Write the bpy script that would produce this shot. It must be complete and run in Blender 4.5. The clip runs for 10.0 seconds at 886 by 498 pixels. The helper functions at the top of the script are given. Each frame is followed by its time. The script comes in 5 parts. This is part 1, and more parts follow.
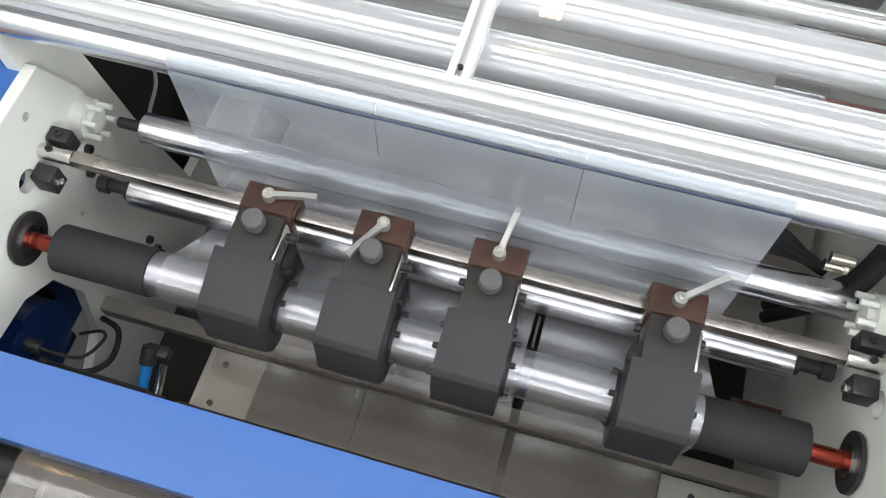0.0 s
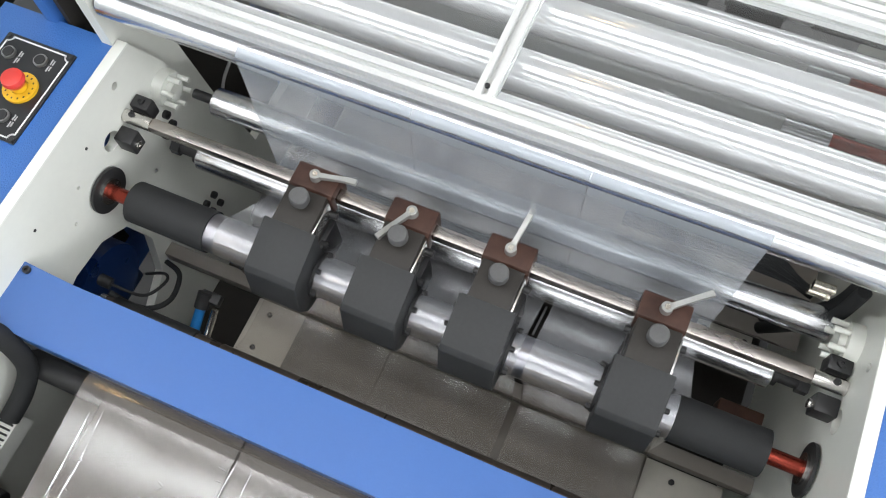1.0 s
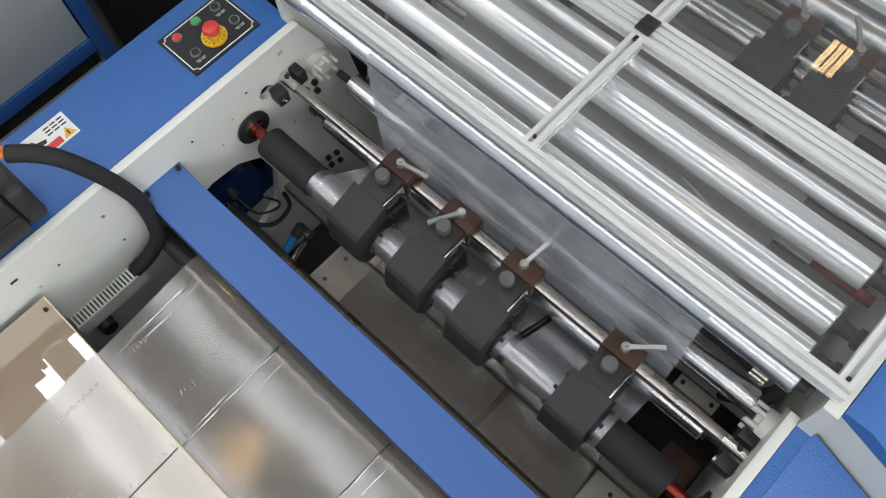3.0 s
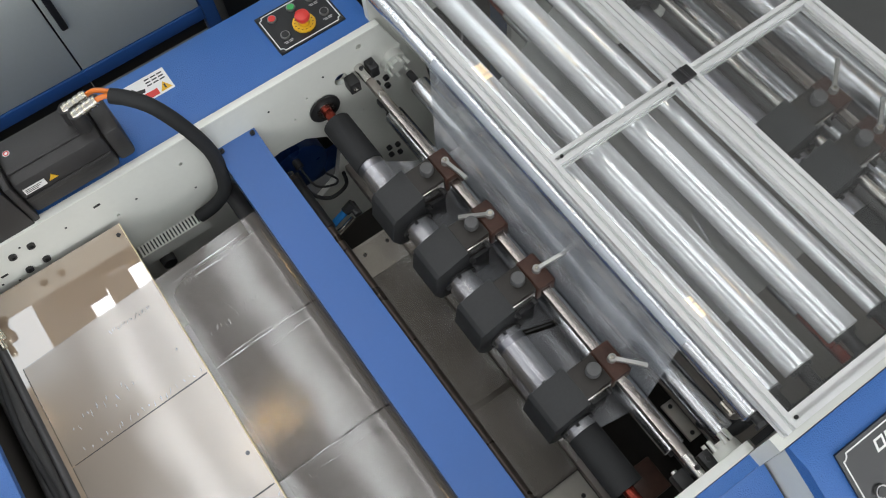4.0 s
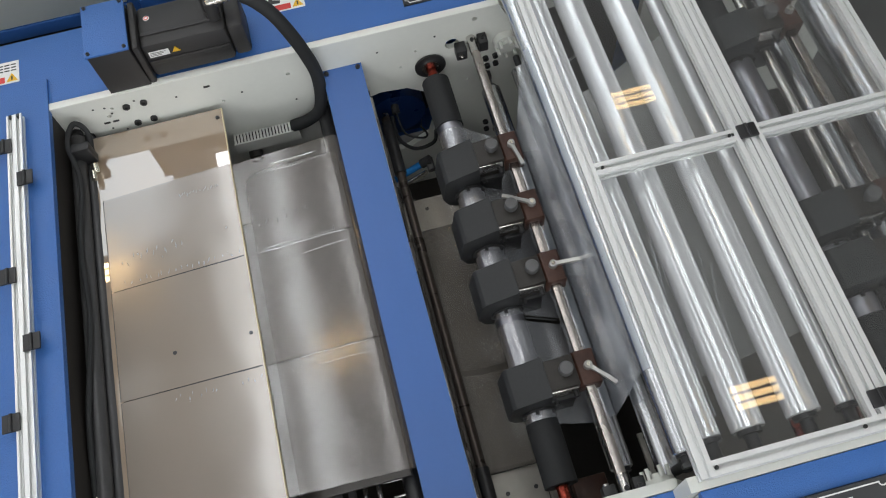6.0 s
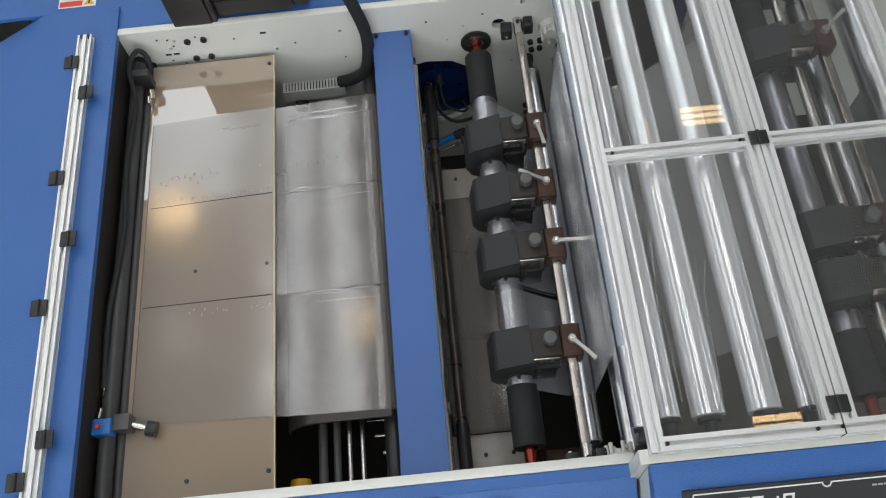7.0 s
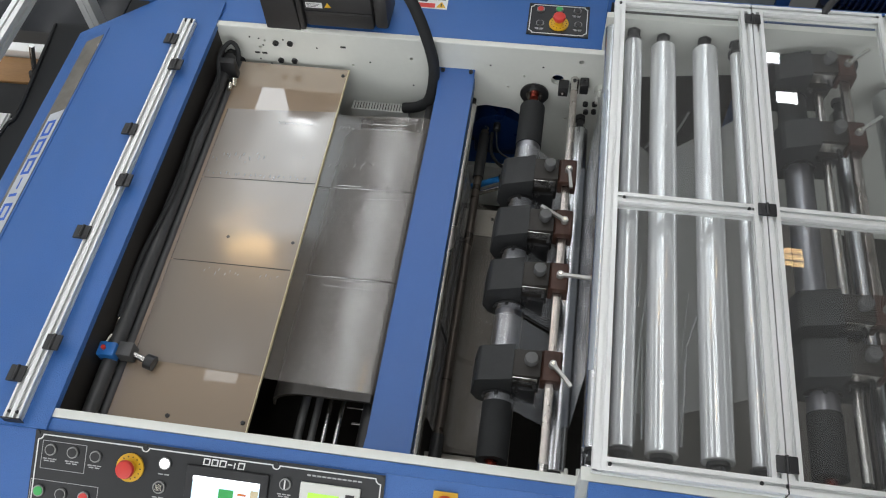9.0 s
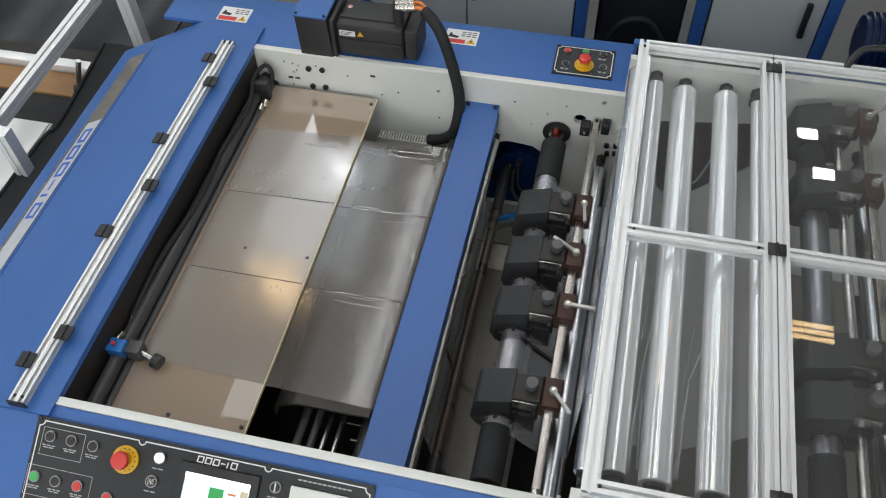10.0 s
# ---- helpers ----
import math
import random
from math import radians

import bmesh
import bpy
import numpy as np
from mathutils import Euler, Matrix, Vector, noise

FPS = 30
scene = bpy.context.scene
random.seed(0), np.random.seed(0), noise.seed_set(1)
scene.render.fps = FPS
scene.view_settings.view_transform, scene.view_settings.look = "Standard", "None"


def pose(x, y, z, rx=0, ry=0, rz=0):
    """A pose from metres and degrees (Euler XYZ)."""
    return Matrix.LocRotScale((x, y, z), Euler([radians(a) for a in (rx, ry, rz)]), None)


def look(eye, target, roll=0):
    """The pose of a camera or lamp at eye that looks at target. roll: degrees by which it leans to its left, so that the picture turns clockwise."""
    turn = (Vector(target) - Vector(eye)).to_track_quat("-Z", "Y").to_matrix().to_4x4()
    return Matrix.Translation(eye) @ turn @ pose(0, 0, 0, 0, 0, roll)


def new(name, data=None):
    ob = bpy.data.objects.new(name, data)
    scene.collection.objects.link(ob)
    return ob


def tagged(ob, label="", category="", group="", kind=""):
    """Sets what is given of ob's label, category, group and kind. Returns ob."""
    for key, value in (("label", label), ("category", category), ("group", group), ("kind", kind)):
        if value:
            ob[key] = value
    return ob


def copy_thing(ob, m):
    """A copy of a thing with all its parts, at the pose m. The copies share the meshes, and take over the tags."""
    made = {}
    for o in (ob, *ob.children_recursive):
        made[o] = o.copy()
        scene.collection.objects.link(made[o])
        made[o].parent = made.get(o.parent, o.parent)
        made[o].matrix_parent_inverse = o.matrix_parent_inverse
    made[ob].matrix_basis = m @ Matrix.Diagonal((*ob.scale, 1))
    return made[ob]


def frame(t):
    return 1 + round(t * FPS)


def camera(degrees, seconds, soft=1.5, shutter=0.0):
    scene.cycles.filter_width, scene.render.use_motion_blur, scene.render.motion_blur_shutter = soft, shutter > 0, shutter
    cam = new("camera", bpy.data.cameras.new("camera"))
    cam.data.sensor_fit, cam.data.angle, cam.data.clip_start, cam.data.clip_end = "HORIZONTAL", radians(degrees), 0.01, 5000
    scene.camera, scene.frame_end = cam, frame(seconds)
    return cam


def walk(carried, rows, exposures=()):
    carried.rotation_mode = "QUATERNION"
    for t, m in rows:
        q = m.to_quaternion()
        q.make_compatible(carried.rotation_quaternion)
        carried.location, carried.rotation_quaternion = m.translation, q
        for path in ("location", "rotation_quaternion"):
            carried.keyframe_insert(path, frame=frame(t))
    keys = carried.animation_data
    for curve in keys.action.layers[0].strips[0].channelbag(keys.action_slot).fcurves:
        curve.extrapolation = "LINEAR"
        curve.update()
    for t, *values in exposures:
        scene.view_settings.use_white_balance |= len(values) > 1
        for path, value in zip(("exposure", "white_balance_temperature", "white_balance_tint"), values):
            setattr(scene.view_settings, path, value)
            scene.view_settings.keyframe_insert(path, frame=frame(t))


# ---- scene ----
cam = camera(55.2, 10.0, 1.1)
PATH = [
    (0, (-0.64, 0.489, 2.155), (0.221, 0.752, 0.369), -0.9),
    (0.5, (-0.599, 0.458, 2.25), (0.134, 0.769, 0.416), -4.2),
    (1, (-0.631, 0.411, 2.324), (0.085, 0.787, 0.494), -4.7),
    (1.5, (-0.635, 0.361, 2.403), (0.027, 0.798, 0.567), -6.2),
    (2, (-0.641, 0.3, 2.488), (-0.03, 0.807, 0.653), -7.3),
    (2.5, (-0.646, 0.234, 2.572), (-0.08, 0.805, 0.74), -7.8),
    (4, (-0.646, -0.009, 2.838), (-0.227, 0.744, 1.033), -7.0),
    (4.5, (-0.596, -0.06, 2.862), (-0.257, 0.734, 1.058), -7.6),
    (5, (-0.576, -0.11, 2.885), (-0.292, 0.712, 1.084), -6.2),
    (5.5, (-0.53, -0.165, 2.909), (-0.319, 0.681, 1.109), -6.2),
    (7, (-0.358, -0.38, 3.004), (-0.374, 0.496, 1.206), -6.8),
    (7.5, (-0.325, -0.459, 3.013), (-0.377, 0.451, 1.233), -5.3),
    (8, (-0.26, -0.529, 3.015), (-0.374, 0.431, 1.264), -4.9),
    (8.5, (-0.208, -0.592, 3.002), (-0.37, 0.426, 1.288), -4.1),
    (9, (-0.162, -0.65, 2.985), (-0.373, 0.431, 1.316), -3.3),
    (9.5, (-0.116, -0.695, 2.966), (-0.38, 0.439, 1.341), -3.0),
    (10, (-0.083, -0.742, 2.941), (-0.391, 0.443, 1.359), -2.3),
]
walk(cam, [(t, look(eye, target, roll)) for t, eye, target, roll in PATH], ((0, 1.15), (1.2, 1.02), (2.5, 0.53), (4.5, 0.28), (5.5, 0.19), (7.5, 0.08), (10, 0.06)))

# ---- the place: world, lamps ----
W, H = 1.345, 1.10            # clear width between the side plates, height of their tops
world = bpy.data.worlds.new("hall_air")
scene.world = world
world.use_nodes = True
world.node_tree.nodes["Background"].inputs[0].default_value = (0.75, 0.86, 1.0, 1)
world.node_tree.nodes["Background"].inputs[1].default_value = 0.05


def hall_lamp(name, x, y, sx, sy, power, colour):
    lamp = bpy.data.lights.new(name, "AREA")
    lamp.shape, lamp.size, lamp.size_y, lamp.energy, lamp.color = "RECTANGLE", sx, sy, power, colour
    ob = new(name, lamp)
    ob.location = (x, y, 6.46 if power > 20 else 6.44)
    return ob


SKY, COOL, WARM = (0.97, 0.985, 1.0), (0.93, 0.99, 1.0), (1.0, 0.66, 0.30)
# translucent roof strips let the daylight in
for x, wd, pw in ((-9.1, 0.26, 56), (-8.4, 0.26, 56), (-7.3, 0.24, 52), (-6.6, 0.24, 52), (-5.65, 0.22, 46), (-5.15, 0.22, 46), (-4.65, 0.20, 40), (-1.88, 0.20, 56), (-1.42, 0.20, 56), (-0.62, 0.20, 54), (-0.05, 0.14, 37), (0.36, 0.14, 37)):
    hall_lamp("roof_light", x, 1.2, wd, 18.4, pw, SKY)
hall_lamp("roof_light", -3.05, 7.3, 1.2, 6.2, 38, (0.84, 0.93, 1.0))
for x in (7.2, 8.2, 9.4):
    hall_lamp("roof_light", x, -2.4, 0.35, 11.0, 52, SKY)
# two short roof lights over the delivery side
hall_lamp("roof_light", -3.04, 2.64, 0.33, 0.46, 0.30, COOL)
hall_lamp("roof_light", -2.29, 2.40, 0.16, 0.50, 0.13, COOL)
# unseen fill panels high on the north and south walls, added to brighten upright faces
for x in (-5.0, 5.0):
    w = hall_lamp("wall_fill", x, 13.9, 5.0, 2.0, 110, SKY)
    w.location.z, w.rotation_euler = 4.6, (radians(-90), 0, 0)
for x in (-6.0, 0.0, 6.0):
    w = hall_lamp("wall_fill", x, -9.9, 5.0, 2.2, 170, SKY)
    w.location.z, w.rotation_euler = 4.6, (radians(90), 0, 0)
# hanging lamps
for x, y in ((-3.0, 5.75), (2.25, 6.85), (2.4, 6.25)):
    hall_lamp("hall_lamp", x, y, 0.22, 0.16, 3.0, COOL)
for x, y in ((2.15, 1.1), (2.2, 4.15), (-3.15, 4.0), (5.08, 1.1), (-1.1, 2.6)):
    for dy in (-0.075, 0.0, 0.075):
        hall_lamp("hall_lamp_warm", x, y + dy, 0.40, 0.055, 1.1 if x < -3 else 0.5, WARM)


# ---- materials ----
def mat(name, colour, rough=0.5, metal=0.0, grain=(40, 0.0), spot=(3, 0.0), bump=0.0, bump_scale=200, coat=0.0,
        stretch=(1, 1, 1), rough_var=0.1, spec=0.5):
    """Colour varied at two scales, roughness varied, fine relief."""
    m = bpy.data.materials.new(name)
    m.use_nodes = True
    nt = m.node_tree
    b = nt.nodes["Principled BSDF"]
    b.inputs["Metallic"].default_value = metal
    b.inputs["Coat Weight"].default_value = coat
    b.inputs["Specular IOR Level"].default_value = spec
    b.inputs["Coat Roughness"].default_value = 0.12
    tc = nt.nodes.new("ShaderNodeTexCoord")
    mp = nt.nodes.new("ShaderNodeMapping")
    mp.inputs["Scale"].default_value = stretch
    nt.links.new(tc.outputs["Object"], mp.inputs["Vector"])

    def tex(scale, detail):
        n = nt.nodes.new("ShaderNodeTexNoise")
        n.inputs["Scale"].default_value = scale
        n.inputs["Detail"].default_value = detail
        nt.links.new(mp.outputs["Vector"], n.inputs["Vector"])
        return n

    fine, big = tex(grain[0], 3), tex(spot[0], 4)
    add = nt.nodes.new("ShaderNodeMath")
    add.operation = "MULTIPLY_ADD"
    nt.links.new(fine.outputs["Fac"], add.inputs[0])
    add.inputs[1].default_value = grain[1] * 2
    add.inputs[2].default_value = 1 - grain[1] - spot[1]
    add2 = nt.nodes.new("ShaderNodeMath")
    add2.operation = "MULTIPLY_ADD"
    nt.links.new(big.outputs["Fac"], add2.inputs[0])
    add2.inputs[1].default_value = spot[1] * 2
    nt.links.new(add.outputs[0], add2.inputs[2])
    mul = nt.nodes.new("ShaderNodeVectorMath")
    mul.operation = "SCALE"
    mul.inputs[0].default_value = colour
    nt.links.new(add2.outputs[0], mul.inputs["Scale"])
    nt.links.new(mul.outputs[0], b.inputs["Base Color"])
    rr = nt.nodes.new("ShaderNodeMapRange")
    rr.inputs["To Min"].default_value = max(0.02, rough - rough_var)
    rr.inputs["To Max"].default_value = min(1, rough + rough_var)
    nt.links.new(big.outputs["Fac"], rr.inputs["Value"])
    nt.links.new(rr.outputs[0], b.inputs["Roughness"])
    if bump:
        bn = nt.nodes.new("ShaderNodeBump")
        bn.inputs["Strength"].default_value = bump
        bn.inputs["Distance"].default_value = 0.002
        bt = tex(bump_scale, 2)
        nt.links.new(bt.outputs["Fac"], bn.inputs["Height"])
        nt.links.new(bn.outputs[0], b.inputs["Normal"])
    return m


def clear_mat(name, tint, gloss, rough, haze=(0.5, 0.5, 0.5), haze_amount=0.0, ripple=0.0, ripple_scale=30, stretch=(1, 1, 1)):
    """Thin clear sheet: light passes straight, part of it is mirrored, part scattered by haze."""
    m = bpy.data.materials.new(name)
    m.use_nodes = True
    nt = m.node_tree
    nt.nodes.remove(nt.nodes["Principled BSDF"])
    out = nt.nodes["Material Output"]
    tr = nt.nodes.new("ShaderNodeBsdfTransparent")
    tr.inputs[0].default_value = (*tint, 1)
    df = nt.nodes.new("ShaderNodeBsdfDiffuse")
    df.inputs[0].default_value = (*haze, 1)
    gl = nt.nodes.new("ShaderNodeBsdfGlossy")
    gl.inputs["Color"].default_value = (1, 1, 1, 1)
    gl.inputs["Roughness"].default_value = rough
    lw = nt.nodes.new("ShaderNodeLayerWeight")
    lw.inputs["Blend"].default_value = 0.5
    fr = nt.nodes.new("ShaderNodeMath")
    fr.operation = "POWER"
    fr.inputs[1].default_value = 4.0
    nt.links.new(lw.outputs["Facing"], fr.inputs[0])
    ma = nt.nodes.new("ShaderNodeMath")
    ma.operation = "ADD"
    ma.use_clamp = True
    ma.inputs[1].default_value = gloss + 0.04
    nt.links.new(fr.outputs[0], ma.inputs[0])
    m1, m2 = nt.nodes.new("ShaderNodeMixShader"), nt.nodes.new("ShaderNodeMixShader")
    m1.inputs[0].default_value = haze_amount
    nt.links.new(tr.outputs[0], m1.inputs[1])
    nt.links.new(df.outputs[0], m1.inputs[2])
    nt.links.new(ma.outputs[0], m2.inputs[0])
    nt.links.new(m1.outputs[0], m2.inputs[1])
    nt.links.new(gl.outputs[0], m2.inputs[2])
    nt.links.new(m2.outputs[0], out.inputs["Surface"])
    if ripple:
        tc = nt.nodes.new("ShaderNodeTexCoord")
        mp = nt.nodes.new("ShaderNodeMapping")
        mp.inputs["Scale"].default_value = stretch
        nz = nt.nodes.new("ShaderNodeTexNoise")
        nz.inputs["Scale"].default_value = ripple_scale
        nz.inputs["Detail"].default_value = 3
        bn = nt.nodes.new("ShaderNodeBump")
        bn.inputs["Strength"].default_value = ripple
        bn.inputs["Distance"].default_value = 0.004
        nt.links.new(tc.outputs["Object"], mp.inputs[0])
        nt.links.new(mp.outputs[0], nz.inputs["Vector"])
        nt.links.new(nz.outputs["Fac"], bn.inputs["Height"])
        nt.links.new(bn.outputs[0], gl.inputs["Normal"])
    return m


def glow_mat(name, colour, strength):
    m = bpy.data.materials.new(name)
    m.use_nodes = True
    b = m.node_tree.nodes["Principled BSDF"]
    b.inputs["Base Color"].default_value = (*colour, 1)
    b.inputs["Emission Color"].default_value = (*colour, 1)
    b.inputs["Emission Strength"].default_value = strength
    b.inputs["Roughness"].default_value = 0.15
    return m


BLUE = mat("blue_powder_coat", (0.039, 0.134, 0.395), 0.33, 0, (330, 0.12), (4, 0.07), 0.7, 330)
BLUE_SMOOTH = mat("blue_satin_paint", (0.034, 0.118, 0.36), 0.38, 0, (90, 0.03), (3, 0.05), 0.08, 300)
BLUE_DEEP = mat("blue_gloss_motor_paint", (0.004, 0.018, 0.075), 0.3, 0, (60, 0.1), (8, 0.25))
CREAM = mat("light_grey_enamel", (0.66, 0.67, 0.62), 0.38, 0, (60, 0.03), (2.5, 0.08), 0.06, 180)
CREAM_EDGE = mat("bright_grey_enamel", (0.72, 0.73, 0.68), 0.4, 0, (60, 0.03), (4, 0.05), 0.05, 180)
GREYPLATE = mat("bare_plate_steel", (0.46, 0.44, 0.39), 0.42, 0.1, (50, 0.08), (5, 0.18), 0.05, 200)
CHROME = mat("ground_chrome", (0.36, 0.36, 0.39), 0.32, 1, (30, 0.05), (6, 0.05), 0.05, 400, stretch=(1, 6, 1), rough_var=0.05)
ALU_ROLL = mat("polished_aluminium_roller", (0.64, 0.65, 0.67), 0.25, 1, (25, 0.04), (4, 0.05), 0.05, 300, stretch=(1, 8, 1), rough_var=0.04)
LID_ROLL = mat("bright_turned_aluminium", (0.95, 0.95, 0.96), 0.10, 0.58, (25, 0.04), (4, 0.05), stretch=(1, 8, 1), rough_var=0.0)
ALU = mat("anodised_aluminium", (0.84, 0.85, 0.84), 0.40, 0.5, (160, 0.04), (5, 0.04), stretch=(1, 1, 1))
STEEL = mat("bright_machined_steel", (0.62, 0.60, 0.57), 0.25, 1, (80, 0.06), (6, 0.08), 0.05, 350)
BARSTEEL = mat("bright_drawn_bar_steel", (0.42, 0.385, 0.355), 0.27, 1, (70, 0.08), (9, 0.12), 0.05, 260, stretch=(3, 0.6, 3))
BLACKOX = mat("black_oxide_steel", (0.026, 0.026, 0.027), 0.45, 0.2, (90, 0.10), (9, 0.15), 0.1, 300)
HOLDER = mat("black_anodised_block", (0.027, 0.028, 0.029), 0.50, 0, (160, 0.12), (8, 0.18), 0.08, 380, spec=0.32)
HOLDER_UP = mat("dark_bronze_anodised_plate", (0.027, 0.024, 0.021), 0.45, 0, (140, 0.14), (10, 0.28), 0.06, 300, spec=0.3)
RUST = mat("brown_burnished_clamp", (0.060, 0.030, 0.022), 0.4, 0.1, (60, 0.3), (22, 0.6), 0.10, 300, spec=0.3)
RUBBER = mat("dark_rubber", (0.020, 0.021, 0.022), 0.72, 0, (200, 0.12), (6, 0.12), 0.10, 500, spec=0.35)
BLACK = mat("black_plastic", (0.018, 0.018, 0.019), 0.4, 0, (120, 0.1), (8, 0.1), 0.06, 300)
MOTOR = mat("black_motor_casting", (0.026, 0.025, 0.025), 0.5, 0, (150, 0.12), (9, 0.12), 0.12, 350)
COPPER = mat("red_brown_bearing_shaft", (0.26, 0.040, 0.024), 0.24, 0.8, (60, 0.12), (8, 0.1))
LEVER = mat("cast_grey_lever", (0.42, 0.42, 0.40), 0.38, 0.7, (160, 0.08), (15, 0.15), 0.06, 300)
KNOB = mat("worn_grey_knob", (0.11, 0.11, 0.11), 0.5, 0.3, (200, 0.10), (25, 0.15), 0.08, 400)
# near-black colour that stands for the shade in openings and slits
DARKVOID = mat("dark_void_fill", (0.028, 0.025, 0.022), 0.55, 0, (30, 0.15), (4, 0.25), 0.08, 120, spec=0.3)
PANEL = mat("black_control_foil", (0.013, 0.014, 0.015), 0.33, 0, (200, 0.05), (6, 0.08))
WHITE = mat("white_print", (0.78, 0.78, 0.76), 0.5, 0, (200, 0.02), (9, 0.04))
RED = mat("red_plastic", (0.62, 0.045, 0.035), 0.33, 0, (90, 0.03), (9, 0.06))
YELLOW = mat("yellow_plastic", (0.72, 0.42, 0.02), 0.4, 0, (90, 0.03), (9, 0.06))
GREEN = mat("green_plastic", (0.05, 0.42, 0.10), 0.33, 0, (90, 0.03), (9, 0.06))
ORANGE = mat("orange_cable", (0.75, 0.20, 0.03), 0.4, 0, (90, 0.03), (9, 0.06))
BRASS = mat("nickel_gland", (0.70, 0.66, 0.56), 0.25, 1, (90, 0.05), (9, 0.1))
CABINET = mat("grey_cabinet_paint", (0.62, 0.65, 0.61), 0.5, 0, (60, 0.03), (2, 0.05), 0.05, 260)
BRONZE = clear_mat("bronze_acrylic", (0.55, 0.45, 0.35), 0.20, 0.012, (0.56, 0.425, 0.30), 0.62)
BRONZE_EDGE = mat("pale_acrylic_edge", (0.70, 0.60, 0.38), 0.3, 0, (60, 0.05), (9, 0.1))
FILM_BED = clear_mat("clear_film_on_acrylic", (0.90, 0.88, 0.85), 0.125, 0.15, (0.32, 0.268, 0.218), 0.72)
FILM = clear_mat("clear_plastic_film", (0.92, 0.93, 0.94), 0.06, 0.12, (0.38, 0.32, 0.26), 0.15)
FILM_UP = clear_mat("clear_hanging_film", (0.92, 0.95, 0.97), 0.06, 0.22, (0.54, 0.58, 0.63), 0.42, 0.010, 6, (1, 1.5, 0.5))
FILM_THREAD = clear_mat("clear_threaded_film", (0.92, 0.94, 0.95), 0.07, 0.20, (0.62, 0.61, 0.60), 0.46)
FILM_TIGHT = clear_mat("taut_clear_film", (0.92, 0.93, 0.94), 0.10, 0.22, (0.50, 0.51, 0.54), 0.30, 0.02, 9, (1, 3, 1))
GRAPHITE = mat("worn_graphite_rubber", (0.050, 0.050, 0.051), 0.42, 0, (60, 0.12), (5, 0.25), stretch=(1, 3, 1))
FILM_CREASE = clear_mat("puckered_film", (0.94, 0.95, 0.96), 0.30, 0.15, (0.92, 0.93, 0.95), 0.45)
FILM_LOW = clear_mat("clear_slack_film", (0.90, 0.88, 0.86), 0.04, 0.20, (0.50, 0.46, 0.41), 0.16)
PANE = clear_mat("clear_acrylic_pane", (0.93, 0.94, 0.94), 0.012, 0.01, (0.6, 0.58, 0.55), 0.022)
FLOOR = mat("sealed_concrete", (0.075, 0.075, 0.073), 0.5, 0, (12, 0.10), (0.8, 0.15), 0.1, 60)
HALLWALL = mat("pale_sheet_wall", (0.72, 0.73, 0.73), 0.7, 0, (6, 0.04), (0.5, 0.08), stretch=(1, 1, 0.3))
ROOF = mat("pale_roof_sheet", (0.78, 0.79, 0.80), 0.7, 0, (6, 0.04), (0.5, 0.08))
SCREEN = glow_mat("lit_screen", (0.62, 0.80, 0.95), 0.75)
PRINT = mat("grey_print", (0.42, 0.42, 0.42), 0.5, 0, (200, 0.05), (9, 0.05))
RING = mat("dull_bezel_ring", (0.30, 0.30, 0.29), 0.35, 0.8, (90, 0.05), (9, 0.1))
TRAY = mat("grey_tray_paint", (0.21, 0.19, 0.17), 0.5, 0, (30, 0.1), (3, 0.25), 0.05, 120)
WEBPLATE = mat("dull_dark_table_steel", (0.065, 0.060, 0.055), 0.38, 0.3, (40, 0.08), (3, 0.2), stretch=(6, 0.6, 1))
WEBTRAY = mat("brown_grey_tray_steel", (0.088, 0.078, 0.066), 0.42, 0.2, (14, 0.10), (3, 0.25), stretch=(1, 2, 1))
LCD = glow_mat("lit_green_display", (0.40, 0.70, 0.08), 0.45)
PILOT = glow_mat("lit_white_lamp", (0.95, 0.97, 1.0), 2.0)


# ---- shape helpers ----
def box(bm, x0, x1, y0, y1, z0, z1, bevel=0.0):
    r = bmesh.ops.create_cube(bm, size=1, matrix=Matrix.LocRotScale(((x0 + x1) / 2, (y0 + y1) / 2, (z0 + z1) / 2), None,
                                                                   (abs(x1 - x0), abs(y1 - y0), abs(z1 - z0))))
    if bevel:
        es = list({e for v in r["verts"] for e in v.link_edges})
        bmesh.ops.bevel(bm, geom=es, offset=bevel, segments=2, affect="EDGES", profile=0.5)
    return bm


def cyl(bm, a, b, r, r2=None, seg=24, caps=True):
    a, b = Vector(a), Vector(b)
    q = (b - a).to_track_quat("Z", "Y")
    bmesh.ops.create_cone(bm, cap_ends=caps, segments=seg, radius1=r, radius2=r if r2 is None else r2, depth=(b - a).length,
                          matrix=Matrix.LocRotScale((a + b) / 2, q, None))
    return bm


def tube(bm, a, b, r, r_in, seg=32):
    """A ring or sleeve with a bore."""
    a, b = Vector(a), Vector(b)
    q = (b - a).to_track_quat("Z", "Y")
    m = Matrix.LocRotScale(a, q, None)
    h = (b - a).length
    rings = [[bm.verts.new(m @ Vector((rr * math.cos(k * math.tau / seg), rr * math.sin(k * math.tau / seg), z))) for k in range(seg)]
             for rr, z in ((r, 0), (r, h), (r_in, h), (r_in, 0))]
    for i in range(4):
        p, q2 = rings[i], rings[(i + 1) % 4]
        for k in range(seg):
            bm.faces.new((p[k], p[(k + 1) % seg], q2[(k + 1) % seg], q2[k]))
    return bm


